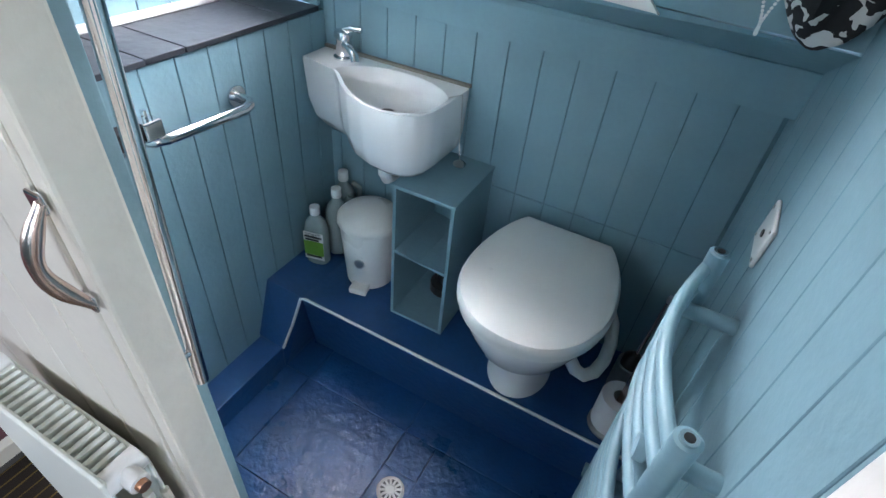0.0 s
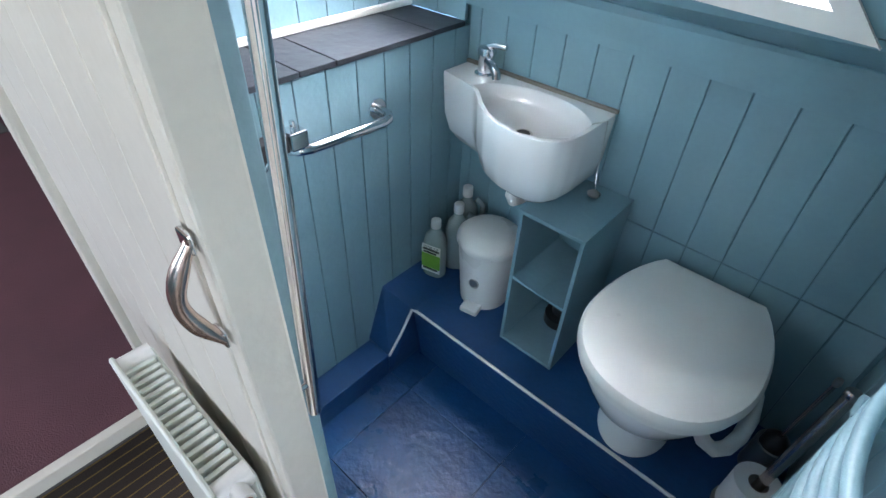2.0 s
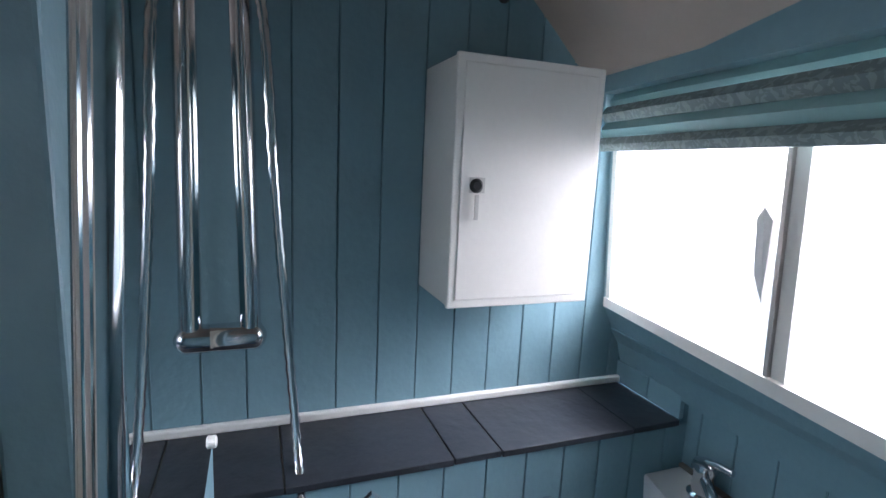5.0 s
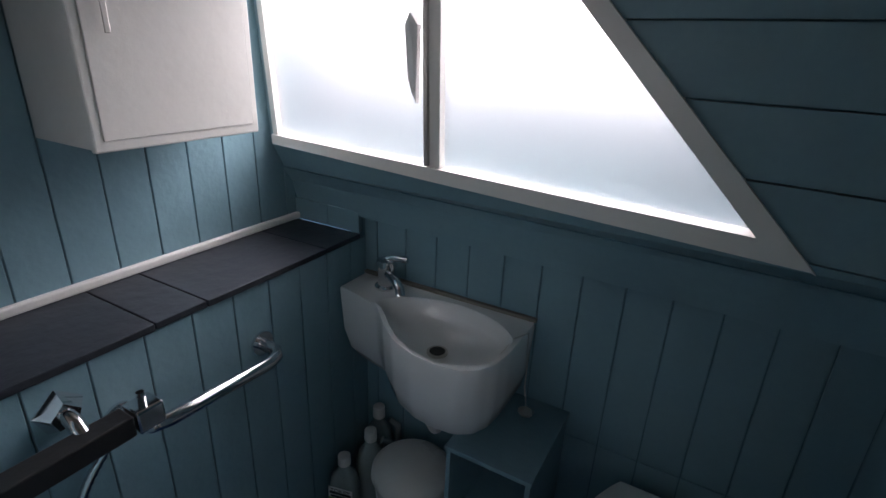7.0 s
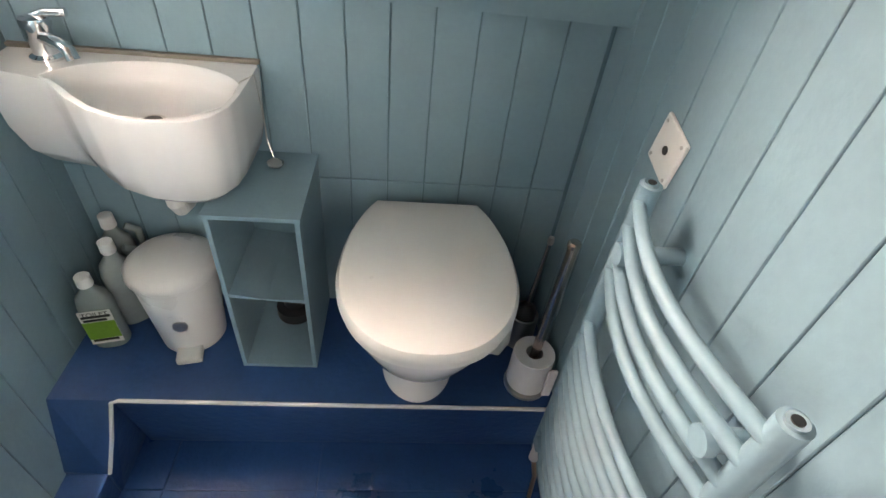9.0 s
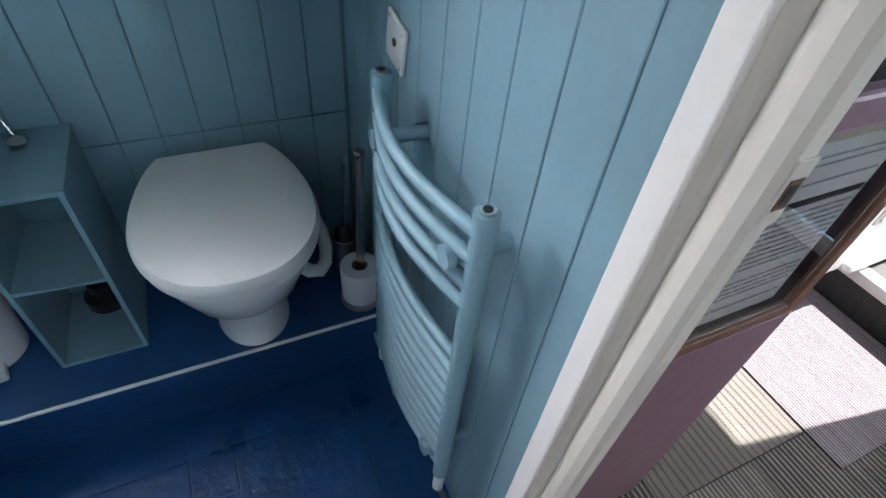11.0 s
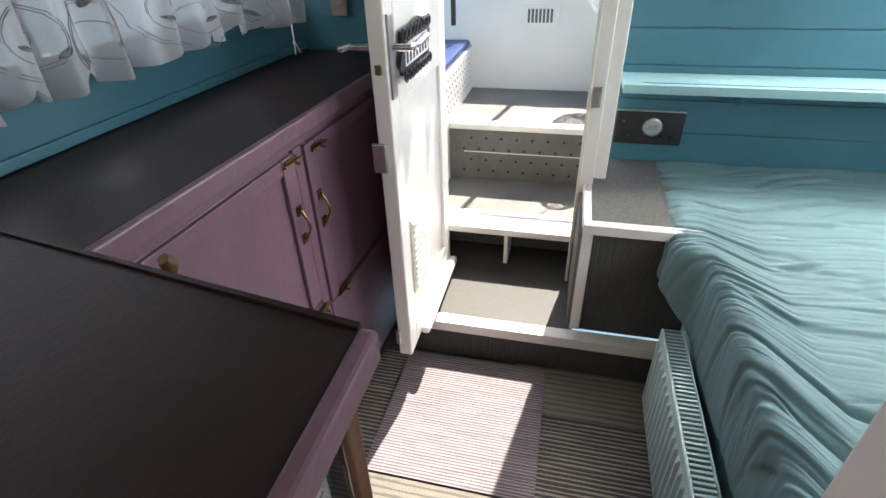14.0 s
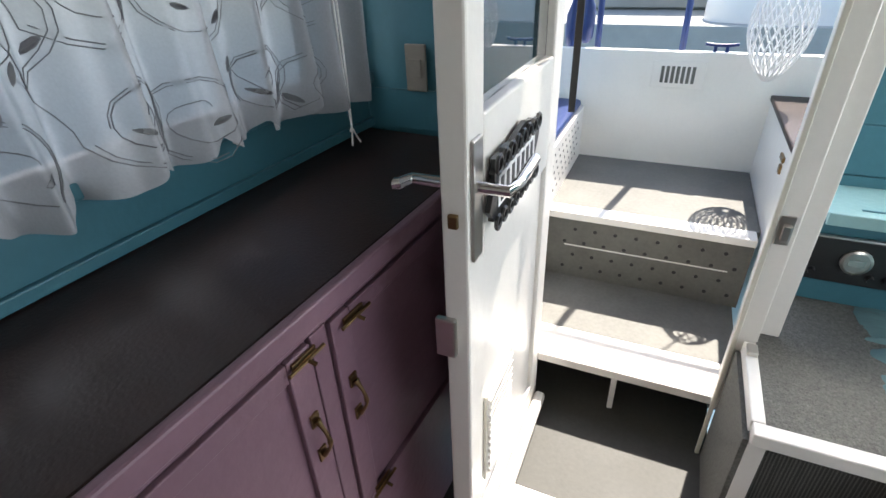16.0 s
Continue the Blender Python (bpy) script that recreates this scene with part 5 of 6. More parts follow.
def long_counter():
    c = thing("long_counter", "long purple cupboard run with dark vinyl top under curtains", "cabinet")
    part("worktop", box((0.02, -0.33, 1.115), (1.585, -0.001, 1.14), 0.004, HULL), MAROON, c, "dark vinyl worktop")
    part("edge_strip", box((0.02, -0.347, 1.108), (1.585, -0.3305, 1.143), 0.004, HULL), PURPLE, c, "purple painted edge strip")
    part("carcass", box((0.02, -0.311, ZF), (1.585, -0.02, 1.107), 0, HULL), PURPLE, c)
    F = HULL @ Matrix.Translation((0.03, -0.312, 0))
    # face frame strips stand proud of the door panels
    def strip(x0, x1, z0, z1, d=0.012, name="frame_rail", parent=c, lab=""):
        return part(name, box((x0, -d, z0), (x1, -0.0005, z1), 0.002, F), PURPLE, parent, lab)
    strip(-0.01, 1.553, 1.082, 1.105)
    strip(0.928, 0.96, 0.28, 1.08)
    d1 = strip(0.42, 0.924, 0.694, 1.078, 0.006, "door", c, "purple panelled cupboard door")
    part("door_stile", box((0.878, -0.016, 0.696), (0.922, -0.0065, 1.076), 0.002, F), PURPLE, d1)
    part("door_rail", box((0.42, -0.016, 1.045), (0.877, -0.0065, 1.076), 0.002, F), PURPLE, d1)
    d3 = strip(0.42, 0.924, 0.28, 0.688, 0.013, "door", c, "lower purple cupboard door")
    d2 = strip(0.964, 1.5, 0.654, 1.078, 0.006, "door", c, "purple panelled cupboard door")
    part("door_stile", box((0.966, -0.016, 0.656), (1.008, -0.0065, 1.076), 0.002, F), PURPLE, d2)
    part("door_rail", box((1.009, -0.016, 1.045), (1.5, -0.0065, 1.076), 0.002, F), PURPLE, d2)
    d4 = strip(0.964, 1.5, 0.28, 0.648, 0.013, "door", c, "lower purple cupboard door")
    G = F @ Matrix.Translation((0, -0.0165, 0))
    brass_handle(0.9, 0.885, 0.955, d1, G)
    brass_handle(0.99, 0.88, 0.95, d2, G)
    bolt(0.905, 1.065, G, d1)
    bolt(1.012, 1.06, G, d2)
    bolt(0.91, 0.674, G, d3)
    bolt(1.02, 0.66, G, d4)
    kn = thing("coat_hook", "curved bronze coat hook on the side of the peninsula cabinet", "hook")
    pts = [(1.527, -0.756, 1.1), (1.54, -0.756, 1.108), (1.556, -0.756, 1.125), (1.57, -0.756, 1.15), (1.58, -0.756, 1.174), (1.584, -0.756, 1.19), (1.579, -0.756, 1.2)]
    bm = bmesh.new()
    add_tube(bm, pts, [0.005, 0.005, 0.005, 0.0055, 0.006, 0.0085, 0.006], 12)
    part("hook", bm, BRASS, kn, smooth=True)
    part("hook_plate", box((1.522, -0.768, 1.075), (1.53, -0.744, 1.12), 0.001), BRASS, kn)
    wr = thing("worn_patch", "rough torn paint patch on the purple cupboard", "patch")
    random.seed(5)
    for k in range(14):
        a = random.random() * 6.28
        r = 0.02 * random.random()
        x, z = 0.44 + r * math.cos(a), 1.02 + 1.4 * r * math.sin(a)
        part("flake", box((x - 0.006, -0.0085, z - 0.005), (x + 0.006, -0.0065, z + 0.006), 0.0008, F), PURPLE, wr)


def peninsula():
    p = thing("peninsula_cabinet", "purple cabinet with dark vinyl top and glass front", "cabinet")
    x0, x1, yf, zt = XR + 0.03, 1.503, -0.99, 1.218
    xe = x1 + 0.104
    part("worktop", prism([(x0, yf), (x1, yf), (xe, -0.3), (x0, -0.3)], zt - 0.022, zt), MAROON, p, "dark vinyl worktop")
    part("edge_strip", box((x0 - 0.009, yf - 0.016, zt - 0.027), (x1 + 0.002, yf - 0.0005, zt + 0.003), 0.004), PURPLE, p, "purple painted edge strip")
    part("edge_bead", prism([(x1 + 0.0005, yf), (x1 + 0.006, yf), (xe + 0.006, -0.3), (xe + 0.0005, -0.3)], zt - 0.02, zt + 0.003), MAROON, p, "dark edge bead")
    xb, za, zb, yd = 1.49, 0.868, 1.18, -0.986
    part("side_panel", prism([(xb - 0.012, -0.969), (xb, -0.969), (xb + 0.1, -0.3), (xb + 0.088, -0.3)], ZF, zt - 0.023), PURPLE, p)
    part("side_panel", box((x0, -0.969, ZF), (x0 + 0.012, -0.3, zt - 0.023)), PURPLE, p)
    part("back_panel", box((x0 + 0.013, -0.6, ZF), (xb - 0.013, -0.588, zt - 0.023)), GREENTEX, p, "green striped cloth lining")
    part("lower_front", box((x0, yd, ZF), (xb, -0.97, za - 0.002), 0.002), PURPLE, p)
    part("inner_floor", box((x0 + 0.013, -0.968, za - 0.012), (xb - 0.013, -0.6, za), 0.001), WOOD, p)
    d = part("door", box((xb - 0.022, yd, za), (xb, -0.97, zb), 0.002), WOOD, p, "dark wood framed glass door")
    part("door_stile", box((x0 + 0.02, yd, za), (x0 + 0.06, -0.97, zb), 0.002), WOOD, d)
    part("door_rail", box((x0 + 0.061, yd, za), (xb - 0.023, -0.97, za + 0.02), 0.002), WOOD, d)
    part("door_rail", box((x0 + 0.061, yd, zb - 0.016), (xb - 0.023, -0.97, zb), 0.002), GROUT, d)
    part("pane", box((x0 + 0.061, -0.981, za + 0.021), (xb - 0.023, -0.977, zb - 0.017)), GLASS, d)
    st = thing("paper_stack", "white printed papers standing behind the cabinet glass", "papers")
    part("sheet", box((1.262, -0.965, za + 0.022), (1.455, -0.963, 1.145), 0.0005), PAPER, st)
    random.seed(11)
    z = 1.13
    while z > za + 0.04:
        if abs(z - 1.075) < 0.006:
            part("print_bar", box((1.272, -0.9662, z - 0.008), (1.448, -0.9652, z)), SLATE, st)
            z -= 0.018
            continue
        a = 1.272
        while a < 1.44:
            b = min(a + random.uniform(0.012, 0.04), 1.446)
            part("print_bar", box((a, -0.9662, z - 0.0018), (b, -0.9652, z)), INK, st)
            a = b + 0.004
        z -= random.choice((0.009, 0.009, 0.022))
    cl = thing("green_cloth", "green striped cloth hanging behind the cabinet glass", "cloth")
    part("fabric", box((x0 + 0.03, -0.958, za + 0.004), (xb - 0.02, -0.954, 1.17), 0.0005), GREENTEX, cl)


def step_locker():
    l = thing("step_locker", "carpeted step locker with white edges beside the bed", "locker")
    x0, y0, y1, zt = 2.5, -1.525, -1.197, 0.762
    part("front_panel", box((x0 + 0.004, y0, 0.38), (x0 + 0.016, y1, zt - 0.02)), RISER_RIB, l, "dark ribbed carpet front")
    part("front_frame", box((x0, y1 - 0.03, 0.38), (x0 + 0.01, y1, zt - 0.03), 0.002), WHITE, l, "white painted corner strip")
    part("nosing", box((x0 - 0.012, y0, zt - 0.03), (x0 + 0.02, y1, zt), 0.003), WHITE, l, "white edge strip")
    part("side_edge", box((x0 + 0.021, y1 - 0.022, zt - 0.03), (2.75, y1 + 0.002, zt), 0.003), WHITE, l, "white edge strip")
    part("side_panel", box((x0 + 0.001, y1 - 0.001, 0.377), (2.751, y1 + 0.01, zt - 0.031), 0.001), LOCKERCARPET, l, "grey carpeted side")
    part("carpet_top", box((x0 + 0.021, y0, zt - 0.02), (2.975, y1 - 0.023, zt - 0.003)), LOCKERCARPET, l, "grey carpet top")
    part("hinge_block", box((2.7, y1 - 0.02, zt + 0.001), (2.73, y1 + 0.0, zt + 0.012), 0.002), STEEL, l)
    p = thing("instrument_panel", "black switch panel with a round gauge", "panel", (2.968, -1.385, 0.878))
    part("frame", box((-0.012, -0.105, -0.055), (0.0, 0.105, 0.055), 0.003), BLACK, p)
    part("steel_edge", box((-0.011, -0.105, 0.052), (0.0, 0.105, 0.058), 0.001), STEEL, p)
    g = part("gauge", lathe([(0.03, 0), (0.03, 0.006), (0.024, 0.008), (0.024, 0.006)], 28), STEEL, p, "steel rimmed gauge")
    g.matrix_basis = Matrix.Translation((-0.012, -0.01, 0.005)) @ Matrix.Rotation(radians(-90), 4, "Y")
    part("gauge_display", box((-0.0205, -0.025, -0.002), (-0.0195, 0.005, 0.012)), CLEARBOTTLE, p)
    for k in range(3):
        part("knob", lathe([(0.008, 0), (0.007, 0.012)], 14), BLACK, p).matrix_basis = Matrix.Translation((-0.012, -0.075 + 0.03 * (k == 1) + 0.14 * (k == 2), -0.03)) @ Matrix.Rotation(radians(-90), 4, "Y")
    part("red_light", lathe([(0.004, 0), (0.003, 0.004)], 10), mat("red_plastic", (0.4, 0.02, 0.02), 0.3), p).matrix_basis = Matrix.Translation((-0.012, 0.08, 0.02)) @ Matrix.Rotation(radians(-90), 4, "Y")
    s = thing("wall_shelf", "pale teal painted plank shelf on the aft wall", "shelf")
    part("plank", box((2.815, -2.7, 1.035), (2.969, -1.272, 1.052), 0.003), MINT, s)
    part("fiddle", box((2.805, -2.7, 1.03), (2.8145, -1.272, 1.056), 0.002), MINT, s)
    part("plank_slot", box((2.84, -2.5, 1.0525), (2.846, -1.33, 1.0535)), CABTEAL, s)
    for y in (-1.62, -2.2):
        part("bracket", box((2.87, y, 0.985), (2.969, y + 0.012, 1.034), 0.002), CABTEAL, s)


def bed():
    b = thing("bed", "built in bed with pale teal base along the side", "bed")
    part("base", prism([(1.5, -2.73), (2.96, -2.73), (2.96, -1.515), (1.76, -1.515), (1.76, -1.6), (1.5, -1.6)], ZF, 0.64), MINT, b)
    part("mattress", prism([(1.52, -2.72), (2.955, -2.72), (2.955, -1.51), (1.78, -1.51), (1.78, -1.62), (1.52, -1.62)], 0.641, 0.725), SHEET, b)
    sh = thing("bed_sheet", "crumpled teal sheet over the mattress with draped side", "sheet")
    nx, nu = 420, 150
    vs, fs = [], []

    def fold(x, y):
        """Pulled creases running athwart: narrow valleys between puffed strips, dying out towards the hull."""
        w = 0.5 * noise.noise(Vector((x * 2.0, y * 2.5, 0.3))) + 0.25 * y * math.sin(x * 5 + 1)
        out = 0.0
        for freq, lng, amp, width, seed in ((8, 1.5, 0.015, 0.11, 3.1), (17, 2.0, 0.010, 0.15, 9.1), (34, 2.8, 0.005, 0.22, 5.7), (70, 4.0, 0.002, 0.3, 8.3)):
            n = noise.noise(Vector(((x + 0.16 * w) * freq, y * lng, seed)))
            v = max(0.0, 1 - abs(n) / width)
            out -= amp * v * v * (3 - 2 * v) * (0.35 + 0.65 * (noise.noise(Vector((x * 4, y * 2.2, seed + 20))) > -0.1))
        puff = 0.006 * noise.noise(Vector((x * 10, y * 1.5, 1.7)))
        fade = min(1.0, max(0.15, 1.2 - 1.0 * y))
        return fade * (out + puff)
    for i in range(nx + 1):
        x = 1.72 + 1.25 * i / nx
        t_ = min(1.0, max(0.0, (2.46 - x) / 0.12))
        t_ = t_ * t_ * (3 - 2 * t_)
        y_edge = -1.415 - 0.082 * t_
        for j in range(nu + 1):
            s_ = j / nu * 1.5
            drop = 0.16 + 0.012 * math.sin(x * 9) + 0.07 * t_
            rad = 0.05
            if s_ < drop - rad:
                y, z, ny, nz_ = y_edge, 0.77 - drop + s_, 1.0, 0.0
            elif s_ < drop - rad + rad * math.pi / 2:
                a = (s_ - drop + rad) / rad
                y, z = y_edge - rad * (1 - math.cos(a)), 0.77 - rad + rad * math.sin(a)
                ny, nz_ = math.cos(a), math.sin(a)
            else:
                y, z = y_edge - rad - (s_ - drop + rad - rad * math.pi / 2), 0.77
                ny, nz_ = 0.0, 1.0
            side = 1.0 if s_ > drop else 0.3 + 0.7 * (s_ / drop) ** 2
            f = fold(x, s_) * side + (0.004 if s_ < drop else 0.0)
            z2 = z + nz_ * f + 0.004 * noise.noise(Vector((x * 3, y * 3, 0)))
            back = min(1.0, max(0.0, (-1.5 - y) / 0.12))
            vs.append((2.97 - (2.97 - x) * (1 + 0.2 * back), y + ny * f, z2))
    for i in range(nx):
        for j in range(nu):
            a = i * (nu + 1) + j
            fs.append((a, a + nu + 1, a + nu + 2, a + 1))
    me = bpy.data.meshes.new("sheet")
    me.from_pydata(vs, [], fs)
    me.materials.append(SHEET)
    for p in me.polygons:
        p.use_smooth = True
    ob = new("sheet_cloth", me)
    ob.parent = sh
    r = thing("panel_radiator", "pale green ribbed panel radiator below the bed edge", "radiator")
    xa, xz, za, zb = 1.777, 2.366, 0.258, 0.54
    part("front_panel", box((xa, -1.432, za), (xz, -1.424, zb), 0.003), PALEMINT, r)
    for k in range(19):
        x = xa + 0.02 + 0.0296 * k
        bm = bmesh.new()
        add_loft(bm, [[(x, -1.424, z), (x + 0.005, -1.424 + d, z), (x + 0.014, -1.424 + d, z), (x + 0.019, -1.424, z)] for z, d in ((za + 0.02, 0.0005), (za + 0.03, 0.007), (zb - 0.035, 0.007), (zb - 0.025, 0.0005))])
        part("rib", bm, PALEMINT, r)
    part("back_panel", box((xa, -1.481, za), (xz, -1.476, zb), 0.002), PALEMINT, r)
    for x in (xa, xz - 0.004):
        part("end_panel", box((x, -1.4755, za + 0.01), (x + 0.004, -1.4325, zb - 0.002), 0.001), PALEMINT, r)
    part("top_grille", box((xa + 0.005, -1.4755, zb - 0.014), (xz - 0.005, -1.4325, zb - 0.01)), BLACK, r)
    for k in range(44):
        x = xa + 0.01 + 0.013 * k
        part("grille_bar", box((x, -1.4755, zb - 0.009), (x + 0.006, -1.4325, zb - 0.003)), PALEMINT, r)
    part("valve", tube([(xa - 0.001, -1.459, 0.5), (xa - 0.02, -1.459, 0.5)], 0.009, 12), BRASS, r, "brass radiator valve")
    part("valve_tail", tube([(xa - 0.001, -1.459, 0.29), (xa - 0.03, -1.459, 0.29), (xa - 0.03, -1.459, 0.25)], 0.008, 10), BRASS, r, "brass radiator valve")


def cabin_doors():
    d = thing("cabin_door", "open white half glazed door with oval name sign", "door")
    xa, xb, y0, y1, z0 = 2.27, 2.765, -0.752, -0.714, 0.395
    part("stile", box((xa, y0, z0), (xa + 0.06, y1, 1.9), 0.004), WHITE, d)
    part("stile", box((xb - 0.06, y0, z0), (xb, y1, 1.9), 0.004), WHITE, d)
    part("bottom_rail", box((xa + 0.0605, y0, z0), (xb - 0.0605, y1, 0.5), 0.004), WHITE, d)
    part("middle_rail", box((xa + 0.0605, y0, 1.12), (xb - 0.0605, y1, 1.335), 0.004), WHITE, d)
    part("lower_panel", box((xa + 0.0605, y0 + 0.01, 0.5), (xb - 0.0605, y1 - 0.01, 1.12)), WHITE, d)
    part("top_rail", box((xa + 0.0605, y0, 1.82), (xb - 0.0605, y1, 1.9), 0.004), WHITE, d)
    part("pane", box((xa + 0.0605, y0 + 0.016, 1.335), (xb - 0.0605, y1 - 0.016, 1.82)), GLASS, d)
    part("weather_bar", box((2.36, y0 - 0.03, z0 + 0.005), (xb, y0 - 0.001, z0 + 0.035), 0.01), WHITE, d, "rounded white weather bar")
    v = part("vent", box((xa + 0.09, y0 + 0.004, 0.56), (xa + 0.25, y0 + 0.0095, 0.8), 0.001), CREAM, d, "louvred door vent")
    for k in range(11):
        part("vent_slat", box((xa + 0.1, y0 - 0.002, 0.575 + 0.02 * k), (xa + 0.24, y0 + 0.0035, 0.585 + 0.02 * k)), WHITE, v)
    pl = part("handle_plate", box((xa + 0.008, y0 - 0.006, 1.145), (xa + 0.04, y0 - 0.0005, 1.315), 0.002), STEEL, d, "steel handle plate")
    part("lever", tube([(xa + 0.024, y0 - 0.006, 1.25), (xa + 0.024, y0 - 0.045, 1.25), (xa + 0.05, y0 - 0.05, 1.25), (xa + 0.13, y0 - 0.05, 1.255)], 0.008, 12), CHROME, pl, "chrome door lever", smooth=True)
    part("lever", tube([(xa + 0.024, y1, 1.25), (xa + 0.024, y1 + 0.05, 1.25), (xa + 0.0, y1 + 0.06, 1.25), (xa + 0.0, y1 + 0.065, 1.25)], 0.008, 12), CHROME, pl, "chrome door lever", smooth=True)
    part("lock_bolt", box((xa - 0.008, y0 + 0.012, 1.2), (xa, y1 - 0.012, 1.22), 0.002), BRASS, d)
    part("edge_latch", box((xa - 0.012, y1 - 0.02, 0.98), (xa + 0.0, y1 + 0.012, 1.05), 0.003), STEEL, d, "grey steel edge latch")
    part("edge_latch", box((xa - 0.008, y1 - 0.01, 0.44), (xa + 0.0, y1 + 0.005, 0.49), 0.003), STEEL, d, "grey steel edge latch")
    s = thing("name_sign", "black framed oval sign with white lettering", "sign", (2.44, y0 - 0.006, 1.222))
    bm = bmesh.new()
    n = 48
    f0, b0 = [], []
    for k in range(n):
        a = 2 * math.pi * k / n
        wob = 1 + 0.07 * math.sin(6 * a) + 0.05 * math.sin(14 * a)
        x = 0.115 * wob * math.copysign(abs(math.cos(a)) ** 0.6, math.cos(a))
        z = 0.056 * wob * math.copysign(abs(math.sin(a)) ** 0.6, math.sin(a))
        f0.append((x, -0.008, z))
        b0.append((x, 0.0, z))
    add_loft(bm, [b0, f0])
    part("sign_frame", bm, BLACK, s)
    part("sign_field", box((-0.092, -0.0095, -0.024), (0.092, -0.0082, 0.024), 0.0005), PAPER, s, "white lettered field")
    for k in range(7):
        part("letter_bar", box((-0.084 + 0.025 * k, -0.0105, -0.018), (-0.072 + 0.025 * k, -0.0096, 0.018)), BLACK, s)
    for k in range(8):
        part("scroll", tube([(-0.1 + 0.0285 * k + 0.012 * math.cos(a), -0.012, 0.043 + 0.012 * math.sin(a)) for a in [math.pi * 2 * q / 10 for q in range(10)]], 0.003, 6, True), BLACK, s)
        part("scroll", tube([(-0.1 + 0.0285 * k + 0.01 * math.cos(a), -0.012, -0.043 + 0.01 * math.sin(a)) for a in [math.pi * 2 * q / 10 for q in range(10)]], 0.003, 6, True), BLACK, s)
    st = thing("door_strap", "black webbing strap hanging behind the door", "strap")
    part("strap", box((2.79, -0.783, 1.21), (2.793, -0.769, 1.6), 0.0008, Matrix.Translation((0, 0, 0))), BLACK, st)

    w = thing("passage_door", "white panelled door standing open with satin lever handle", "door")
    m = Matrix.Translation((1.70, -1.478, 0)) @ Matrix.Rotation(radians(180 + 9), 4, "Z")
    # local x runs from the free edge to the hinge, local y points away from the passage
    part("leaf", box((0.0, 0.004, ZF + 0.01), (0.62, 0.034, 2.0), 0.003, m), WHITE, w)
    part("stile", box((0.0, -0.006, ZF + 0.01), (0.075, 0.0035, 2.0), 0.003, m), WHITE, w)
    part("lock_rail", box((0.0755, -0.006, 1.08), (0.56, 0.0035, 1.16), 0.003, m), WHITE, w)
    part("stile", box((0.5605, -0.006, ZF + 0.01), (0.62, 0.0035, 2.0), 0.003, m), WHITE, w)
    part("lower_panel", box((0.09, -0.002, 0.4), (0.54, 0.0036, 1.06), 0.002, m), CREAM, w)
    hp = part("handle_plate", box((0.018, -0.010, 1.09), (0.064, -0.0065, 1.2), 0.002, m), STEEL, w, "satin steel plate")
    part("lever", tube([m @ Vector(p) for p in [(0.042, -0.01, 1.15), (0.042, -0.048, 1.15), (0.047, -0.056, 1.15), (0.085, -0.058, 1.15), (0.13, -0.056, 1.15)]], 0.0085, 14), STEEL, hp, "satin lever handle", smooth=True)
    for sx, sz in ((0.029, 1.188), (0.052, 1.186), (0.041, 1.102)):
        part("plate_screw", tube([m @ Vector((sx, -0.0101, sz)), m @ Vector((sx, -0.0115, sz))], 0.0035, 10), BLACK, hp)


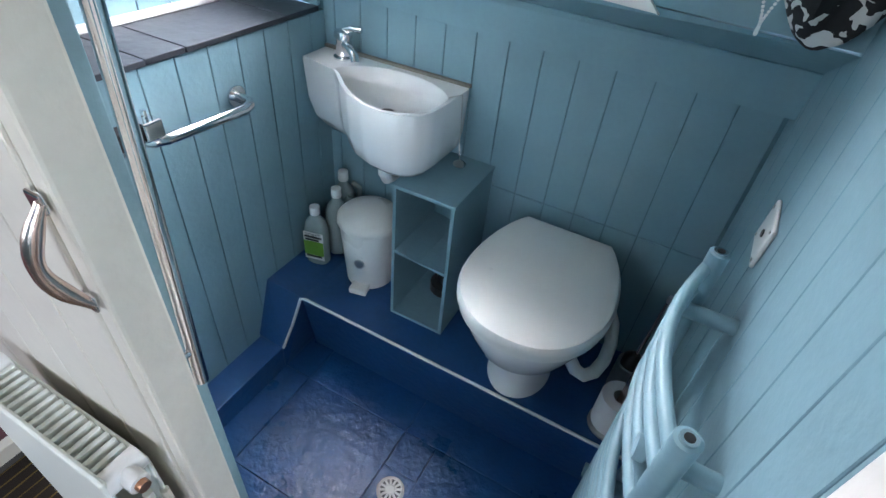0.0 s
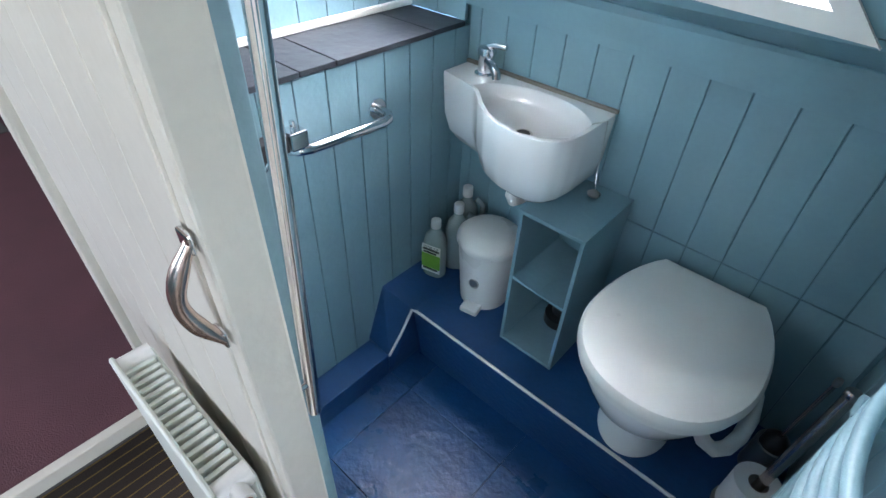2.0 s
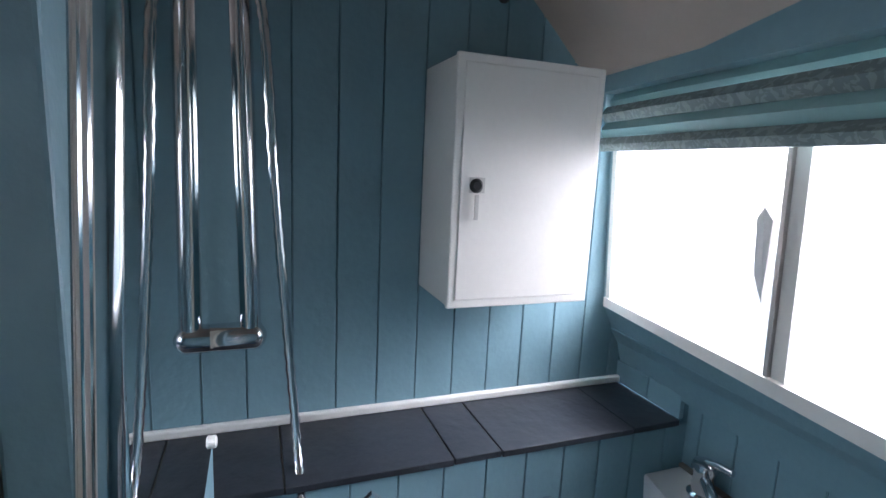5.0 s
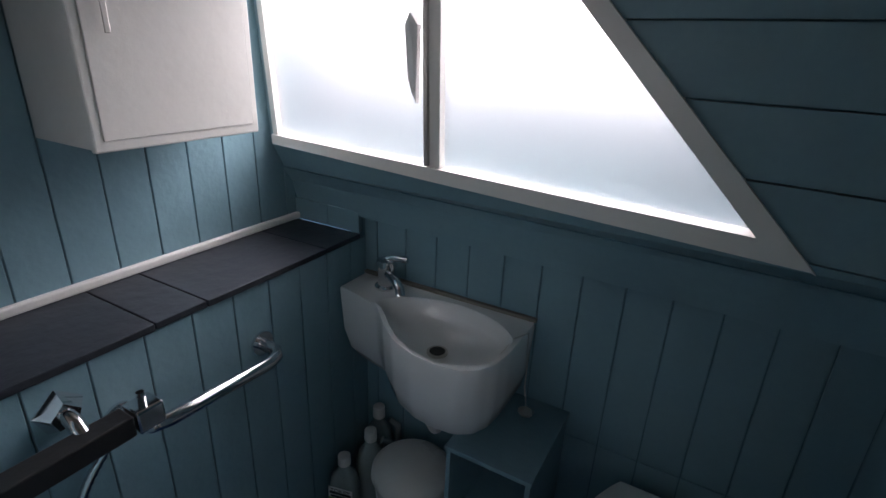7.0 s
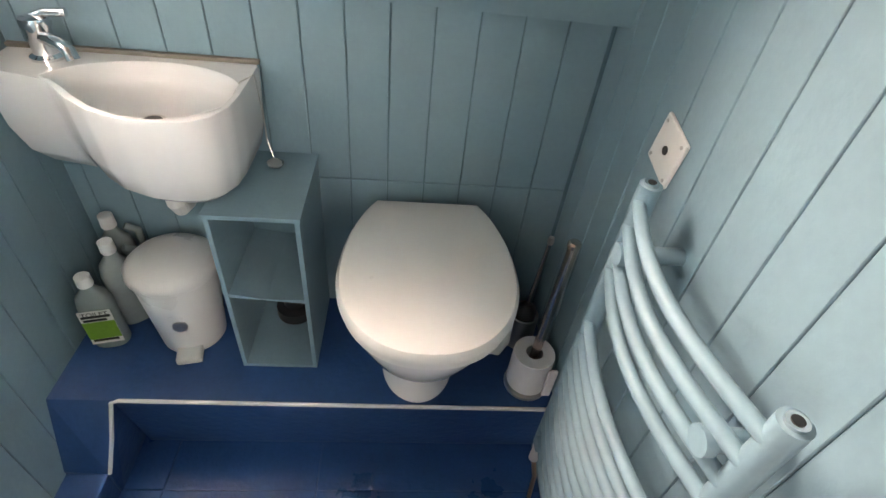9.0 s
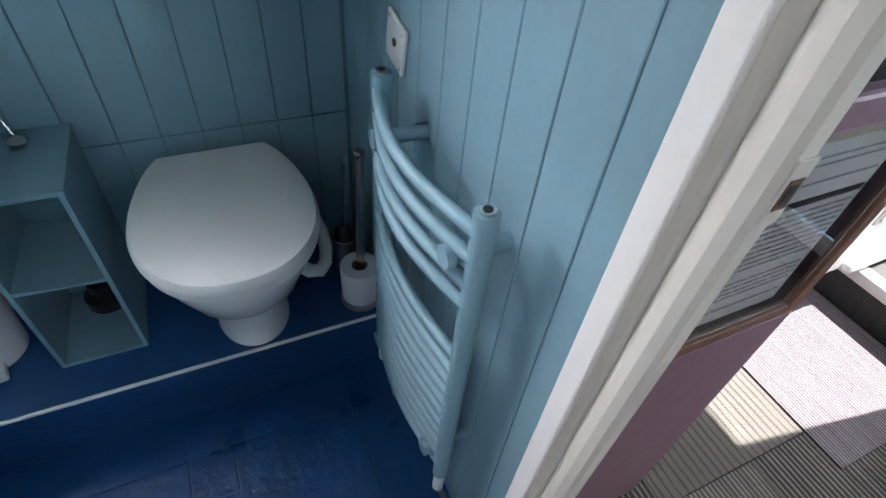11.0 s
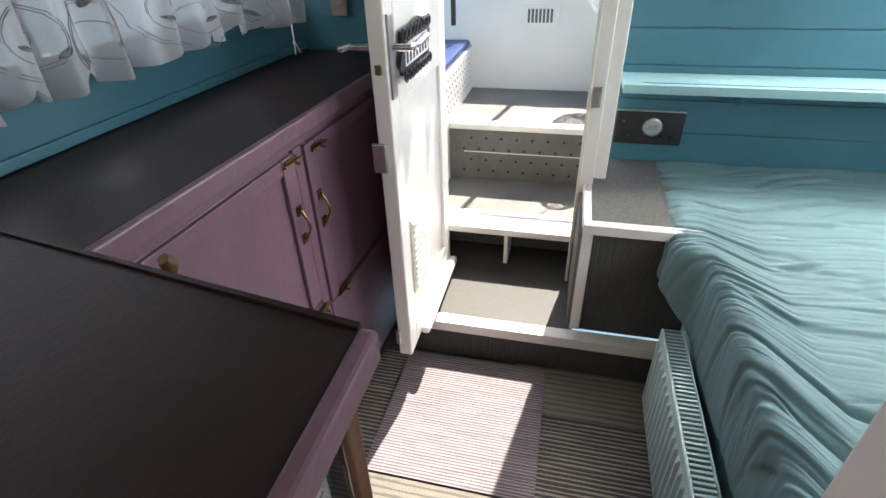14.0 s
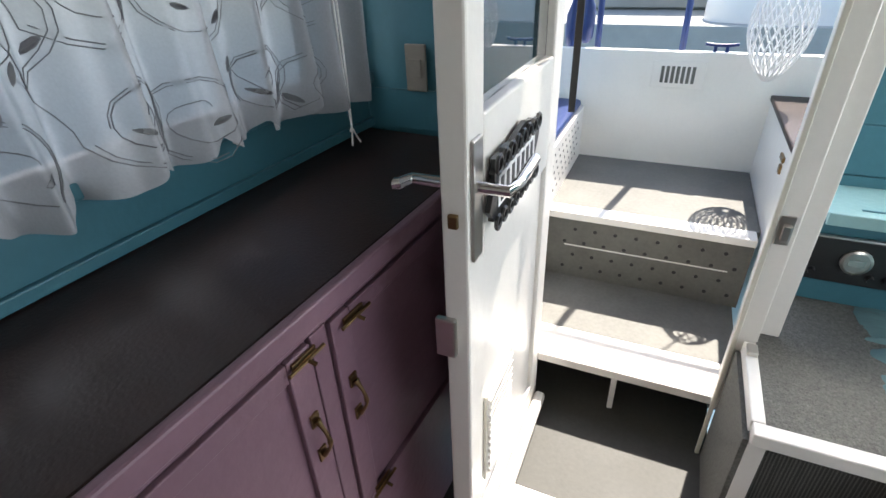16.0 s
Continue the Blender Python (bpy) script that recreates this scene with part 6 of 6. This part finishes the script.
def passage():
    r = thing("panel_radiator", "cream double panel radiator with grille on passage wall", "radiator")
    x0, x1, z0, z1 = 0.27, 0.56, 0.3, 0.86
    part("front_panel", box((x0, -1.112, z0), (x1, -1.104, z1), 0.004), RADIATOR, r)
    part("back_panel", box((x0, -1.062, z0), (x1, -1.056, z1 - 0.02), 0.003), RADIATOR, r)
    part("grille_bed", box((x0 + 0.01, -1.1035, z1 - 0.035), (x1 - 0.03, -1.0625, z1 - 0.028)), BLACK, r)
    for k in range(17):
        x = x0 + 0.015 + 0.0148 * k
        part("grille_bar", box((x, -1.1035, z1 - 0.03), (x + 0.007, -1.0625, z1 - 0.012), 0.001), RADIATOR, r)
    for x in (x0 + 0.012, x1 - 0.012):
        part("end_connector", tube([(x, -1.108, z1 - 0.02), (x, -1.06, z1 - 0.02)], 0.016, 14), PLASTIC, r, smooth=True)
    part("vent_plug", tube([(x1 - 0.012, -1.083, z1 - 0.02), (x1 + 0.02, -1.083, z1 - 0.02)], 0.013, 14), PLASTIC, r, smooth=True)
    part("vent_cap", tube([(x1 + 0.02, -1.083, z1 - 0.02), (x1 + 0.028, -1.083, z1 - 0.02)], 0.008, 12), COPPER, r, "copper vent plug")
    part("supply_pipe", tube([(x1 + 0.01, -1.08, z1 - 0.06), (x1 + 0.014, -1.08, 0.3)], 0.006, 8), CREAM, r)
    part("supply_pipe", tube([(x1 + 0.0, -1.06, z1 - 0.1), (x1 + 0.004, -1.058, 0.3)], 0.006, 8), CREAM, r)
    pl = thing("platform", "", "", kind="structure")
    part("platform_top", box((-1.95, -2.74, 0.38), (-0.02, -0.14, 0.4)), MARCARPET, pl)
    part("platform_trim", box((-0.02, -2.74, 0.365), (0.005, -1.056, 0.405), 0.003), CREAM, pl)
    part("platform_riser", box((-0.1, -2.74, ZF), (-0.085, -1.056, 0.38)), GREYCARPET, pl)
    part("grey_mat_patch", box((-1.9, -1.6, 0.4), (-1.72, -0.9, 0.404)), GREYCARPET, pl)
    c = thing("berth_shelf", "cream trimmed forward shelf over a dark recess", "shelf")
    part("front_board", box((-1.97, -2.7, 0.4), (-1.95, -0.15, 0.52), 0.003), CREAM, c)
    part("deck", box((-2.59, -2.7, 0.5), (-1.971, -0.15, 0.52)), GREYCARPET, c)
    part("upper_front", box((-2.2, -2.7, 0.72), (-2.18, -0.15, 0.95), 0.003), CREAM, c)
    part("upper_deck", box((-2.59, -2.7, 0.95), (-2.17, -0.15, 0.97), 0.003), WHITE, c)
    part("cushion", box((-2.58, -2.6, 0.97), (-2.19, -0.2, 1.05), 0.03), PAPER, c, "pale seat cushion", smooth=True)


cabin_shell()
stairs()
cockpit()
curtain()
long_counter()
peninsula()
step_locker()
bed()
cabin_doors()
passage()
cabin_floor()
